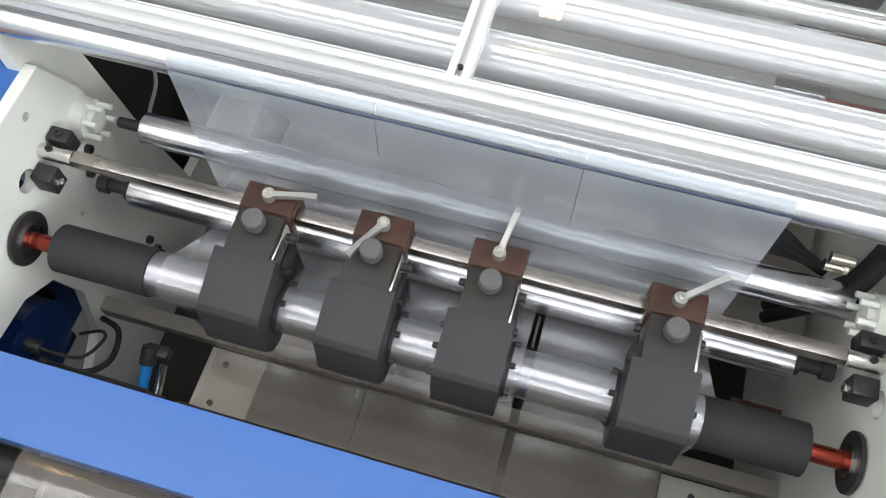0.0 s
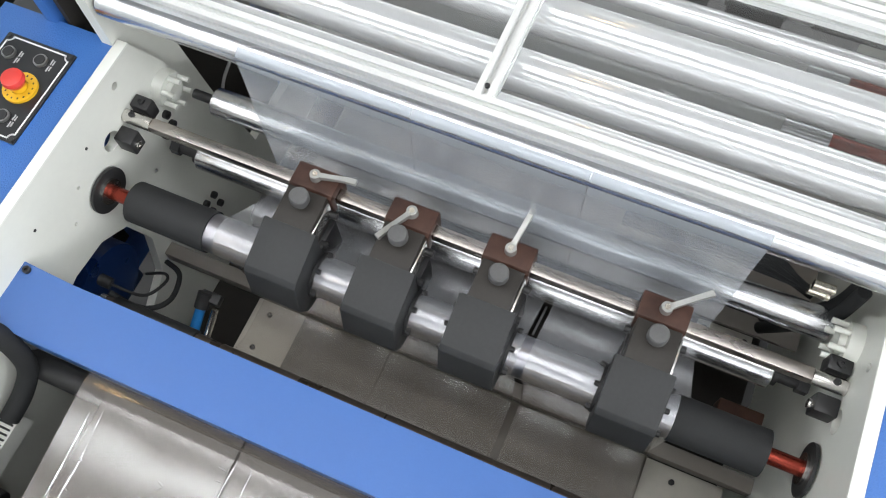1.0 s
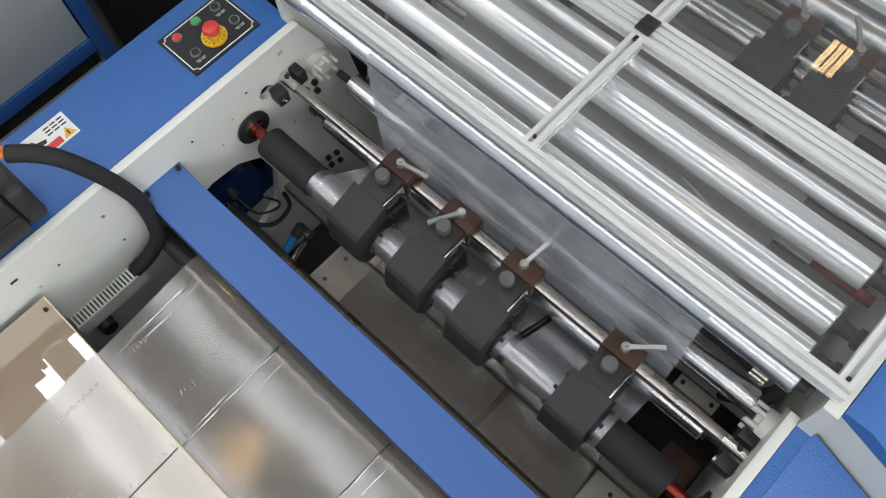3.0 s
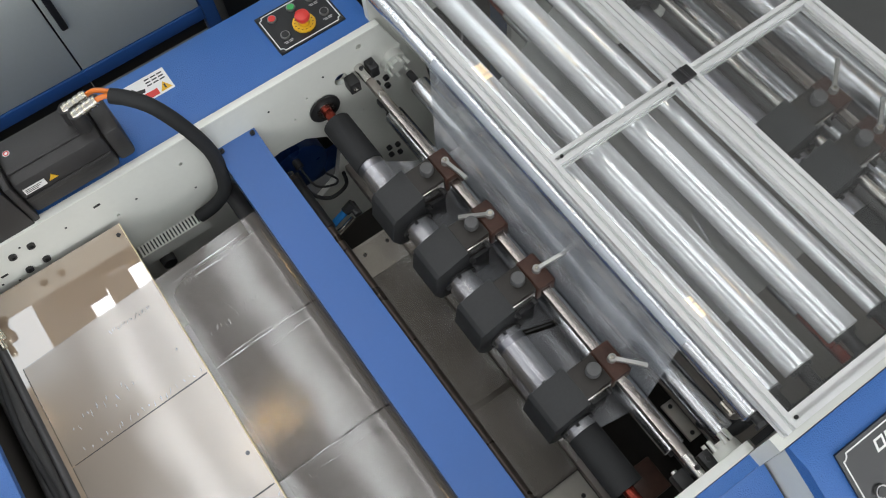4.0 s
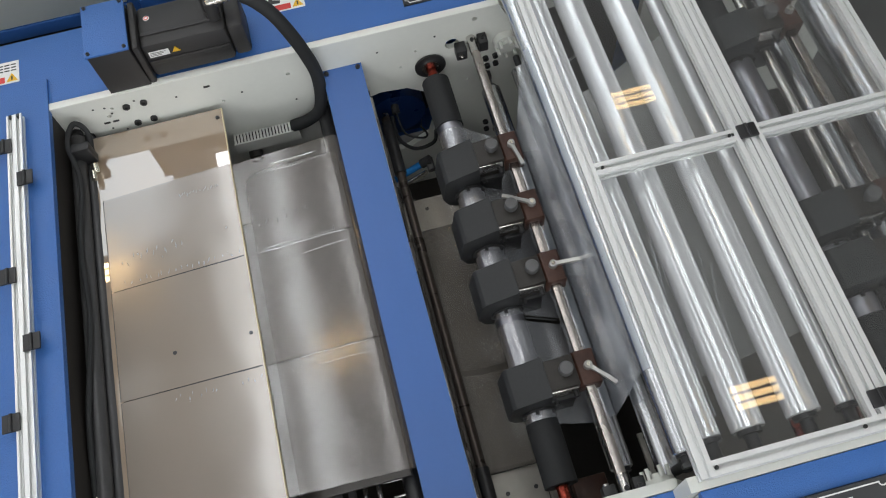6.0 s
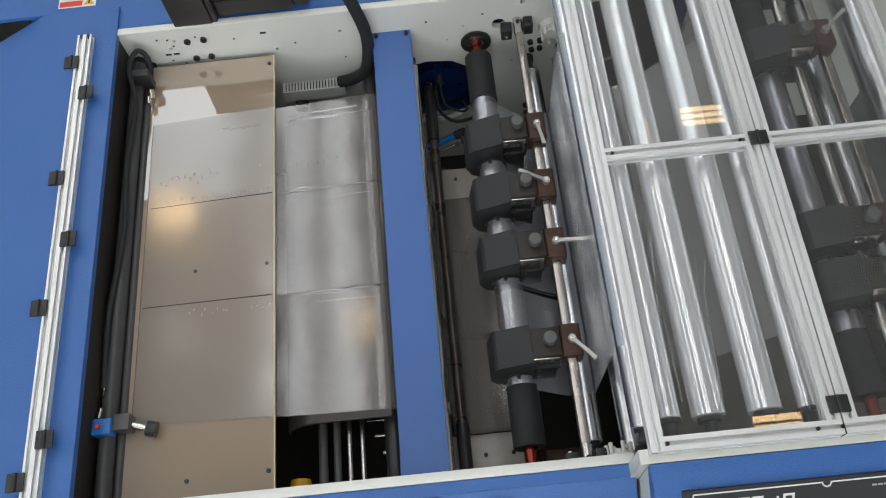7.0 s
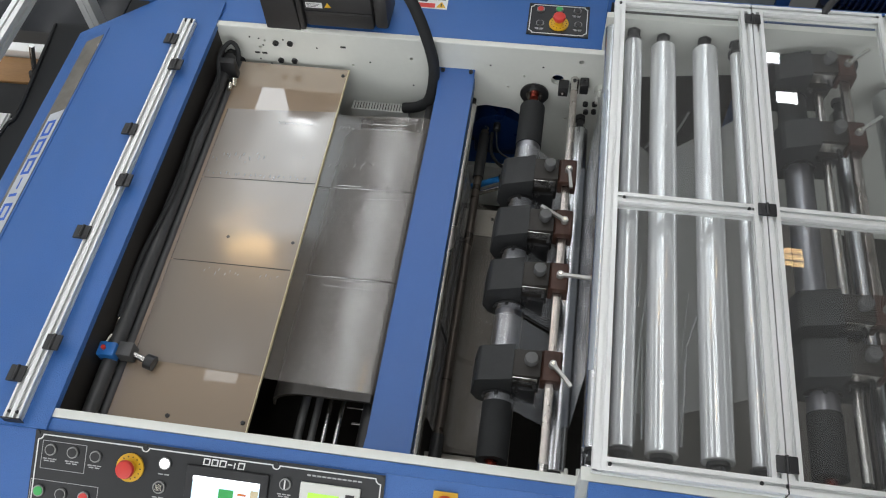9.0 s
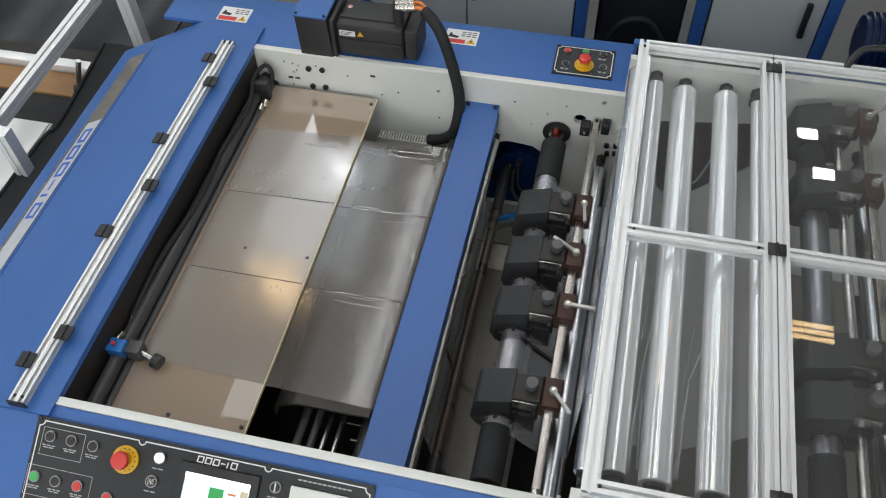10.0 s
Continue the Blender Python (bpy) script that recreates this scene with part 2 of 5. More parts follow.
def prism(bm, pts, axis, a, b, bevel=0.0):
    """A closed outline drawn across an axis and run along it from a to b."""
    put = {"y": lambda p, s: (p[0], s, p[1]), "x": lambda p, s: (s, p[0], p[1]), "z": lambda p, s: (p[0], p[1], s)}[axis]
    lo = [bm.verts.new(put(p, a)) for p in pts]
    hi = [bm.verts.new(put(p, b)) for p in pts]
    n = len(pts)
    fs = [bm.faces.new(lo), bm.faces.new(hi[::-1])]
    for i in range(n):
        fs.append(bm.faces.new((lo[i], hi[i], hi[(i + 1) % n], lo[(i + 1) % n])))
    bmesh.ops.recalc_face_normals(bm, faces=bm.faces)
    if bevel:
        es = list({e for f in fs for e in f.edges})
        bmesh.ops.bevel(bm, geom=es, offset=bevel, segments=2, affect="EDGES", profile=0.5)
    return bm


def holed_plate(bm, outline, holes, y0, y1):
    """A plate in the x-z plane with openings that go through it."""
    es = []
    for loop in [outline] + holes:
        vs = [bm.verts.new((p[0], y0, p[1])) for p in loop]
        es += [bm.edges.new((vs[i], vs[(i + 1) % len(vs)])) for i in range(len(vs))]
    r = bmesh.ops.triangle_fill(bm, edges=es, use_beauty=True, use_dissolve=False)
    fs = [g for g in r["geom"] if isinstance(g, bmesh.types.BMFace)]
    ex = bmesh.ops.extrude_face_region(bm, geom=fs)
    for v in ex["geom"]:
        if isinstance(v, bmesh.types.BMVert):
            v.co.y = y1
    bmesh.ops.recalc_face_normals(bm, faces=bm.faces)
    return bm


def circle(x, z, r, n=20):
    return [(x + r * math.cos(k * math.tau / n), z + r * math.sin(k * math.tau / n)) for k in range(n)]


def sweep(bm, pts, r, seg=10, closed=False):
    """A round cable or rod through points, smoothed between them."""
    P = [Vector(p) for p in pts]
    path = []
    for i in range(len(P) - 1):
        p0, p1, p2, p3 = P[max(i - 1, 0)], P[i], P[i + 1], P[min(i + 2, len(P) - 1)]
        for k in range(8):
            t = k / 8
            path.append(0.5 * ((2 * p1) + (p2 - p0) * t + (2 * p0 - 5 * p1 + 4 * p2 - p3) * t * t + (3 * p1 - p0 - 3 * p2 + p3) * t ** 3))
    path.append(P[-1])
    rings = []
    up = Vector((0.13, 0.21, 0.97))
    for i, p in enumerate(path):
        d = (path[min(i + 1, len(path) - 1)] - path[max(i - 1, 0)]).normalized()
        s = d.cross(up).normalized()
        u = s.cross(d)
        rings.append([bm.verts.new(p + r * (math.cos(k * math.tau / seg) * s + math.sin(k * math.tau / seg) * u)) for k in range(seg)])
    for a, b in zip(rings, rings[1:]):
        for k in range(seg):
            bm.faces.new((a[k], a[(k + 1) % seg], b[(k + 1) % seg], b[k]))
    bm.faces.new(rings[0][::-1])
    bm.faces.new(rings[-1])
    return bm


def sheet(bm, pts, y0, y1, ny=30, wave=0.0, seed=0, narrow=0.0):
    """A film that follows a line drawn in x-z, from y0 to y1, slightly waved."""
    rows = []
    for i, (x, z) in enumerate(pts):
        a, b = pts[max(i - 1, 0)], pts[min(i + 1, len(pts) - 1)]
        n = Vector((-(b[1] - a[1]), 0, b[0] - a[0])).normalized()
        row = []
        for j in range(ny + 1):
            y = y0 + (y1 - y0) * j / ny
            w = wave * noise.noise(Vector((i * 0.35 + seed, y * 9, seed)))
            row.append(bm.verts.new(Vector((x, y + narrow * (x + 0.9) * (y - 0.45), z)) + n * w))
        rows.append(row)
    for a, b in zip(rows, rows[1:]):
        for j in range(ny):
            bm.faces.new((a[j], a[j + 1], b[j + 1], b[j]))
    return bm


def B():
    return bmesh.new()


def mesh_of(name, bm, material, smooth=True):
    me = bpy.data.meshes.new(name)
    bm.to_mesh(me)
    bm.free()
    me.materials.append(material)
    if smooth:
        for p in me.polygons:
            p.use_smooth = True
        me.set_sharp_from_angle(angle=radians(38))
    return me


def part(name, bm, material, parent=None, label=""):
    ob = new(name, mesh_of(name, bm, material) if isinstance(bm, bmesh.types.BMesh) else bm)
    if parent is not None:
        ob.parent = parent
        m = Matrix.Identity(4)
        p = parent
        while p is not None:
            m = p.matrix_basis.inverted() @ m if p.parent is None else m
            p = p.parent
        ob.matrix_parent_inverse = m if parent.parent is None and parent.type == "EMPTY" else Matrix.Identity(4)
    if label:
        ob["label"] = label
    return ob


def thing(name, at, label, category, group="", kind=""):
    ob = new(name)
    ob.location = at
    ob.empty_display_size = 0.02
    return tagged(ob, label, category, group, kind)


def solo(name, bm, material, label, category, group="", kind=""):
    return tagged(part(name, bm, material), label, category, group, kind)


def bolt(parent, p, n, r=0.007, h=0.008, material=None, name="bolt"):
    """A socket cap screw with its recess."""
    p, n = Vector(p), Vector(n)
    bm = tube(B(), p, p + n * h, r, r * 0.5, 14)
    cyl(bm, p, p + n * h * 0.4, r * 0.52, seg=6)
    return part(name, bm, material or BLACKOX, parent)


def arc(cx, cz, r, a0, a1, n=10):
    return [(cx + r * math.cos(radians(a0 + (a1 - a0) * k / n)), cz + r * math.sin(radians(a0 + (a1 - a0) * k / n))) for k in range(n + 1)]


# ---- hall ----
def hall():
    solo("floor", box(B(), -12, 14, -10, 14, -0.2, 0), FLOOR, "dark grey sealed concrete hall floor", "floor", kind="structure")
    for n, a in (("wall_north", (-12, 14, 14, 14.2)), ("wall_south", (-12, 14, -10.2, -10)), ("wall_west", (-12.2, -12, -10, 14)),
                 ("wall_east", (14, 14.2, -10, 14))):
        solo(n, box(B(), *a, 0, 6.6), HALLWALL, "pale sheet-clad hall wall", "wall", kind="structure")
    solo("ceiling", box(B(), -12, 14, -10, 14, 6.5, 6.7), ROOF, "pale sheet roof of the hall", "ceiling", kind="structure")


hall()


# ---- the machine's frame ----
def side_plates():
    fr = thing("machine_frame", (-0.6, 0.6, 0), "light grey enamelled machine frame with two thick side plates", "machine frame")
    back_holes = [
        [(-0.50, 0.80), (-0.372, 0.835), (-0.29, 0.826), (-0.228, 0.78), (-0.203, 0.67), (-0.235, 0.55), (-0.31, 0.50), (-0.50, 0.50)],
        circle(-0.141, 0.980, 0.021), circle(-0.071, 1.064, 0.008, 12), circle(-0.62, 1.02, 0.006, 10), circle(-0.82, 0.97, 0.005, 10),
        circle(-1.11, 1.05, 0.005, 10), circle(-1.13, 1.02, 0.006, 10), circle(-0.21, 0.91, 0.02, 16), circle(-0.25, 0.985, 0.004, 8),
        circle(-0.30, 0.93, 0.004, 8), circle(-0.10, 0.80, 0.005, 8),
    ]
    outline = [(-1.262, 0.25), (-1.262, H), (0.0, H), (0.05, 0.985), (0.05, 0.25)]
    back = part("side_plate", holed_plate(B(), outline, back_holes, W, W + 0.02), CREAM, fr)
    holes = [circle(-0.141, 0.98, 0.021), circle(-0.21, 0.91, 0.02, 16), circle(-0.071, 1.064, 0.008, 12)]
    part("side_plate", holed_plate(B(), outline, holes, -0.02, 0.0), CREAM, fr)
    # bright worn top edges
    part("edge_strip", box(B(), -1.262, 0.0, W - 0.001, W + 0.021, H - 0.001, H + 0.004, 0.001), CREAM_EDGE, fr, "bare bright top edge")
    part("edge_strip", box(B(), -1.262, 0.0, -0.021, 0.001, H - 0.001, H + 0.004, 0.001), CREAM_EDGE, fr, "bare bright top edge")
    # slotted row and bolt pattern on the back plate
    for x, z in ((-1.072, 1.045), (-1.023, 1.047), (-1.068, 0.969), (-1.021, 0.971)):
        bolt(fr, (x, W, z), (0, -1, 0), 0.010, 0.007)
    for x, z in ((-0.041, 0.883), (-0.011, 0.886), (-0.036, 0.846), (-0.010, 0.850), (-0.044, 0.548), (-0.013, 0.539), (-0.041, 0.505), (-0.009, 0.491)):
        bolt(fr, (x, W, z), (0, -1, 0), 0.009, 0.010)
    for x, z in ((-0.845, 1.048), (-1.145, 0.995), (-1.12, 0.995)):
        part("slot", box(B(), x - 0.009, x + 0.009, W - 0.0015, W, z - 0.004, z + 0.004, 0.001), BLACKOX, fr, "dark milled slot")
    for x, z in ((-1.158, 1.062), (-1.128, 1.058), (-1.118, 1.030), (-1.140, 0.967), (-1.105, 0.949), (-1.045, 1.060), (-0.62, 0.90), (-0.935, 1.035), (-0.76, 0.99), (-0.36, 1.02), (-0.19, 1.03)):
        part("hole", cyl(B(), (x, W, z), (x, W - 0.001, z), 0.0032, seg=12), BLACKOX, fr, "small dark drilled hole")
    # bottom and end plates near-black: the shade of the interior is in their colour
    part("bottom_plate", box(B(), -1.262, 0.8, 0.0, W, 0.25, 0.26), DARKVOID, fr, "near-black bottom plate, coloured for the shade inside the machine")
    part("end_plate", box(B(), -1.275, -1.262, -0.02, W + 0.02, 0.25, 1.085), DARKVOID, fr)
    # lower cross plates at both ends of the web
    for y0, y1 in ((0.986, 1.105), (0.045, 0.205)):
        p = part("cross_plate", box(B(), -0.42, -0.206, y0, y1, 0.545, 0.557, 0.001), GREYPLATE, fr, "bare grey steel plate with screws")
        for x in (-0.315, -0.235):
            part("screw", cyl(B(), (x, (y0 + y1) / 2 + 0.02, 0.557), (x, (y0 + y1) / 2 + 0.02, 0.561), 0.006, seg=12), BLACKOX, p)
    p = part("cross_plate", box(B(), 0.066, 0.102, 0.085, 0.200, 0.60, 0.612, 0.001), GREYPLATE, fr, "bare grey steel plate with screws")
    part("screw", cyl(B(), (0.084, 0.185, 0.612), (0.084, 0.185, 0.616), 0.006, seg=12), BLACKOX, p)
    part("screw", cyl(B(), (0.084, 0.10, 0.612), (0.084, 0.10, 0.616), 0.006, seg=12), BLACKOX, p)
    part("cross_rail", box(B(), -0.204, -0.172, 0.0, W, 0.555, 0.590, 0.002), TRAY, fr, "grey painted cross rail")
    part("brown_block", box(B(), -0.150, -0.060, 0.030, 0.120, 0.60, 0.655, 0.003), RUST, fr, "brown oily block")
    part("web_tray", box(B(), -0.40, -0.206, 0.206, 0.985, 0.558, 0.570, 0.001), WEBTRAY, fr, "brown-grey steel tray under the slack film")
    curve = [(-0.545, 0.915), (-0.715, 0.915), (-0.745, 0.912), (-0.775, 0.902), (-0.800, 0.884), (-0.820, 0.856), (-0.826, 0.82)]
    part("web_table", prism(B(), curve + [(x + 0.004, z - 0.010) for x, z in reversed(curve)], "y", 0.19, 1.125), WEBPLATE, fr, "dull grey steel table under the film")
    # rods at the front end of the table
    for x, r, mt in ((-0.668, 0.007, STEEL), (-0.634, 0.007, STEEL), (-0.700, 0.010, KNOB), (-0.737, 0.012, KNOB)):
        part("guide_rod", cyl(B(), (x, 0.0, 0.82), (x, 0.28, 0.82), r, seg=20), mt, fr, "steel rod under the film")
    # stepped bright strips modelled in place of reflections in the film
    for k, y in enumerate((0.205, 0.168, 0.126)):
        part("reflection_strip", box(B(), -0.622 + 0.018 * k, -0.532, y, y + 0.004 + 0.002 * k, 0.815 - 0.02 * k, 0.821 - 0.02 * k, 0.001), STEEL, fr, "thin bright strip shaped as a reflection in the film")
    part("yellow_cap", cyl(B(), (-0.80, 0.03, 0.80), (-0.80, 0.075, 0.80), 0.030, 0.026, 28), YELLOW, fr, "yellow plastic cap")
    return fr


side_plates()


def second_frame():
    fr = thing("machine_frame", (0.4, 0.6, 0), "grey enamelled frame of the next machine unit under the covers", "machine frame")
    hole = [(0.11, 1.00), (0.46, 1.05), (0.46, 0.45), (0.20, 0.45), (0.15, 0.70)]
    outline = [(-0.015, 0.25), (-0.015, 1.235), (1.2, 1.235), (1.2, 0.25)]
    part("side_plate", holed_plate(B(), outline, [hole], W + 0.022, W + 0.045), CREAM, fr)
    part("side_plate", holed_plate(B(), outline, [], -0.052, -0.022), CREAM, fr)
    # near-black sheet and bottom added so the opening reads as deep shade
    part("void_backing", box(B(), 0.0, 0.45, W + 0.12, W + 0.13, 0.3, 1.2), DARKVOID, fr)
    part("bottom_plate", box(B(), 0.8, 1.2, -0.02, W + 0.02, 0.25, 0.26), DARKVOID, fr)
    part("rear_cover", box(B(), -0.01, 1.2, W + 0.145, W + 0.17, 0.2, 1.20, 0.002), BLUE_SMOOTH, fr, "blue painted sheet cover")
    # inner cross tray far below the rollers
    part("cross_tray", box(B(), 0.10, 0.82, 0.0, 1.12, 0.62, 0.63), TRAY, fr, "grey painted tray")
    return fr


second_frame()


def blue_covers():
    c = thing("rear_cover", (-0.8, 1.5, 0), "blue powder-coated sheet cover along the rear of the machine", "machine cover")
    part("top_sheet", prism(B(), [(-0.002, W + 0.0225), (-0.002, 1.612), (-1.64, 1.612), (-1.64, 1.452), (-1.30, 1.452), (-1.30, W + 0.0225)], "z", 1.085, H, 0.002), BLUE, c)
    part("rear_sheet", box(B(), -1.63, -0.002, 1.598, 1.61, 0.2, 1.084), BLUE, c)
    # hood at the end of the machine: flat strip, slope, flank
    h = thing("end_hood", (-1.5, 0.7, 0), "blue powder-coated sheet hood at the end of the machine", "machine hood")
    prof = [(-1.259, H + 0.008), (-1.475, H + 0.008), (-1.85, 0.914), (-1.85, 0.15), (-1.84, 0.15), (-1.84, 0.90), (-1.475, 1.095), (-1.259, 1.095)]
    part("hood_sheet", prism(B(), prof, "y", -0.055, 1.450), BLUE, h)
    part("inner_flange", box(B(), -1.2615, -1.2585, 0.002, W - 0.002, 1.088, H + 0.006), BLUE, h)
    # front apron below the opening, sloping to the operator
    a = thing("front_apron", (-0.6, -0.1, 0), "blue powder-coated front apron that carries the control panel", "machine cover")
    c30, s30 = math.cos(radians(30)), math.sin(radians(30))
    lip = (-0.05 - 0.42 * c30, H - 0.42 * s30)
    part("top_flange", prism(B(), [(-0.0225, H), (-0.05, H), (-0.05, H - 0.012), (-0.0225, H - 0.012)], "x", -1.62, -0.004), BLUE, a)
    part("sloping_sheet", prism(B(), [(-0.0505, H), lip, (lip[0] + 0.006, lip[1] - 0.0104), (-0.0505, H - 0.012)], "x", -1.62, -0.004), BLUE, a)
    part("front_sheet", prism(B(), [(lip[0] - 0.0005, lip[1] - 0.001), (-0.41, 0.2), (-0.40, 0.2), (lip[0] + 0.011, lip[1] - 0.011)], "x", -1.62, -0.004), BLUE, a)
    for x in (-1.616, -0.012):
        part("end_web", prism(B(), [(-0.052, H - 0.014), (lip[0] + 0.012, lip[1] - 0.014), (-0.395, 0.2), (-0.0235, 0.2), (-0.0235, H - 0.014)], "x", x, x + 0.004), BLUE, a)
    # next unit's front: a step higher
    b = thing("front_apron", (0.6, -0.1, 0), "blue powder-coated front apron of the next machine unit", "machine cover")
    bp = [(-0.054, 1.236), (-0.105, 1.236), (-0.105 - 0.4 * math.cos(radians(30)), 1.236 - 0.4 * math.sin(radians(30))), (-0.45, 0.2), (-0.44, 0.2),
          (-0.44, 1.02), (-0.054, 1.215)]
    part("apron_sheet", prism(B(), bp, "x", 0.002, 1.2), BLUE, b)
    part("side_web", prism(B(), [(-0.054, 1.213), (-0.43, 1.015), (-0.43, 0.25), (-0.054, 0.25)], "x", 0.004, 0.012), CREAM, b)


blue_covers()


def cross_beam():
    b = thing("cross_beam", (-0.47, 0.67, 0.96), "blue painted sheet-metal beam bolted across the machine", "beam")
    x0, x1, z = -0.527, -0.411, 0.965
    prof = [(W, z + 0.030), (W - 0.085, z), (0.085, z), (0.0, z + 0.030), (0.0, z + 0.022), (0.088, z - 0.008), (W - 0.088, z - 0.008), (W, z + 0.022)]
    part("top_sheet", prism(B(), prof, "x", x0, x1), BLUE_SMOOTH, b)
    for x in (x0, x1 - 0.004):
        part("flange", box(B(), x, x + 0.004, 0.004, W - 0.004, z - 0.05, z - 0.006), BLUE_SMOOTH, b)
    for x in (x0 + 0.012, x1 - 0.012):
        for y, s in ((W - 0.012, 1), (0.012, 1)):
            bolt(b, (x, y, z + 0.027), (0, 0, 1), 0.007, 0.006, BLACKOX)
    return b


cross_beam()


# ---- rollers ----
def roller(name, x, z, r, y0, y1, material, label, stub=0.012, stub_len=0.035, group="rollers", collar=True):
    t = thing(name, (x, (y0 + y1) / 2, z), label, "roller", group)
    bm = B()
    c = 0.0025
    cyl(bm, (x, y0 + c, z), (x, y1 - c, z), r, seg=48, caps=False)
    cyl(bm, (x, y0, z), (x, y0 + c, z), r - c, r, 48)
    cyl(bm, (x, y1 - c, z), (x, y1, z), r, r - c, 48)
    part("shell", bm, material, t)
    for a, s in ((y0, -1), (y1, 1)):
        if collar:
            part("collar", cyl(B(), (x, a, z), (x, a + s * stub_len * 0.22, z), stub * 1.7, seg=24), BLACKOX, t)
            part("nut", cyl(B(), (x, a + s * stub_len, z), (x, a + s * stub_len * 1.45, z), stub * 1.45, seg=6), BLACKOX, t)
        part("journal", cyl(B(), (x, a, z), (x, a + s * stub_len, z), stub, seg=20), BLACKOX, t)
    return t


def roller_set():
    roller("guide_roller", -0.052, 0.852, 0.029, 0.085, 1.245, ALU_ROLL, "polished steel guide roller beside the slitting bar", 0.012, 0.045)
    roller("guide_roller", 0.037, 0.925, 0.029, 0.030, 1.238, ALU_ROLL, "polished steel roller behind the hanging film", 0.010, 0.05, collar=False)
    # under the lid
    roller("guide_roller", 0.012, 1.196, 0.026, 0.03, 1.36, ALU_ROLL, "polished steel roller along the edge of the cover", 0.012, 0.02)
    for x, r, z in ((0.072, 0.026, 1.185), (0.162, 0.037, 1.170), (0.284, 0.037, 1.170), (0.378, 0.020, 1.165)):
        roller("guide_roller", x, z, r, 0.045, 1.318, LID_ROLL, "bright steel roller under the clear cover", 0.015, 0.045)
    roller("guide_roller", 0.87, 1.03, 0.05, 0.05, 1.33, ALU_ROLL, "wide bright roller under the second cover", 0.016, 0.02)
    # lower threading rollers with red journals
    for x, z in ((0.318, 1.035), (0.440, 1.050)):
        t = thing("threading_roller", (x, 0.68, z), "slim steel threading roller with red-brown journals below the cover", "roller", "threading rollers")
        part("shell", cyl(B(), (x, 0.140, z), (x, 1.21, z), 0.017, seg=32), ALU_ROLL, t)
        for y0, y1 in ((0.0, 0.139), (1.211, W)):
            part("journal", cyl(B(), (x, y0, z), (x, y1, z), 0.0135, seg=24), COPPER, t, "red-brown journal")
    # dark draw shaft under the beam
    s = thing("draw_shaft", (-0.373, 0.7, 0.70), "brown-black oiled shaft lying below the blue beam", "shaft")
    part("shaft", cyl(B(), (-0.373, 0.0, 0.715), (-0.373, 1.33, 0.715), 0.014, seg=28), mat("oiled_shaft", (0.085, 0.07, 0.06), 0.3, 0.6, (20, 0.2), (4, 0.3), stretch=(1, 4, 1)), s)
    part("sleeve", cyl(B(), (-0.373, 1.12, 0.715), (-0.373, 1.31, 0.715), 0.0185, seg=28), BLACK, s)
    part("sleeve", cyl(B(), (-0.373, 0.03, 0.715), (-0.373, 0.2, 0.715), 0.0185, seg=28), BLACK, s)
    part("nipple", cyl(B(), (-0.373, 1.33, 0.715), (-0.373, 1.345, 0.715), 0.012, seg=16), BRASS, s)
    roller("guide_roller", -0.415, 0.86, 0.016, 0.03, 1.31, STEEL, "slim bright rod under the edge of the blue beam", 0.008, 0.02)
    # rollers below the film between table and beam
    roller("guide_roller", -0.548, 0.850, 0.024, 0.02, 1.32, BLACK, "black roller below the blue beam", 0.012, 0.02)
    # dark shafts in the gap beside the acrylic table
    for x, z, r in ((-1.236, 0.985, 0.020), (-1.212, 0.955, 0.017)):
        roller("dark_shaft", x, z, r, 0.02, 1.325, GRAPHITE, "black rubber-covered shaft at the end of the table", 0.012, 0.018, group="dark shafts")


roller_set()


def slitting_shaft(dx=0.0, dz=0.0, label="steel slitting shaft with dark rubber end sleeves and red bearing journals"):
    x, z = -0.212 + dx, 0.913 + dz
    s = thing("slitting_shaft", (x, 0.67, z), label, "shaft")
    part("shell", cyl(B(), (x, 0.225, z), (x, 1.11, z), 0.0375, seg=48), CHROME, s)
    for a, b in ((0.075, 0.228), (1.108, 1.275)):
        bm = tube(B(), (x, a, z), (x, b, z), 0.0405, 0.02, 44)
        part("rubber_sleeve", bm, RUBBER, s)
    for a, b, c in ((1.275, W - 0.004, 1), (0.075, 0.004, -1)):
        part("journal", cyl(B(), (x, a, z), (x, b, z), 0.0145, seg=24), COPPER, s, "red-brown journal")
        bm = tube(B(), (x, b, z), (x, b - c * 0.006, z), 0.047, 0.017, 40)
        fl = part("bearing_disc", bm, BLACKOX, s, "dark round bearing disc")
        part("seal_ring", tube(B(), (x, b - c * 0.006, z), (x, b - c * 0.011, z), 0.027, 0.0155, 32), STEEL, fl)
    return s


slitting_shaft()


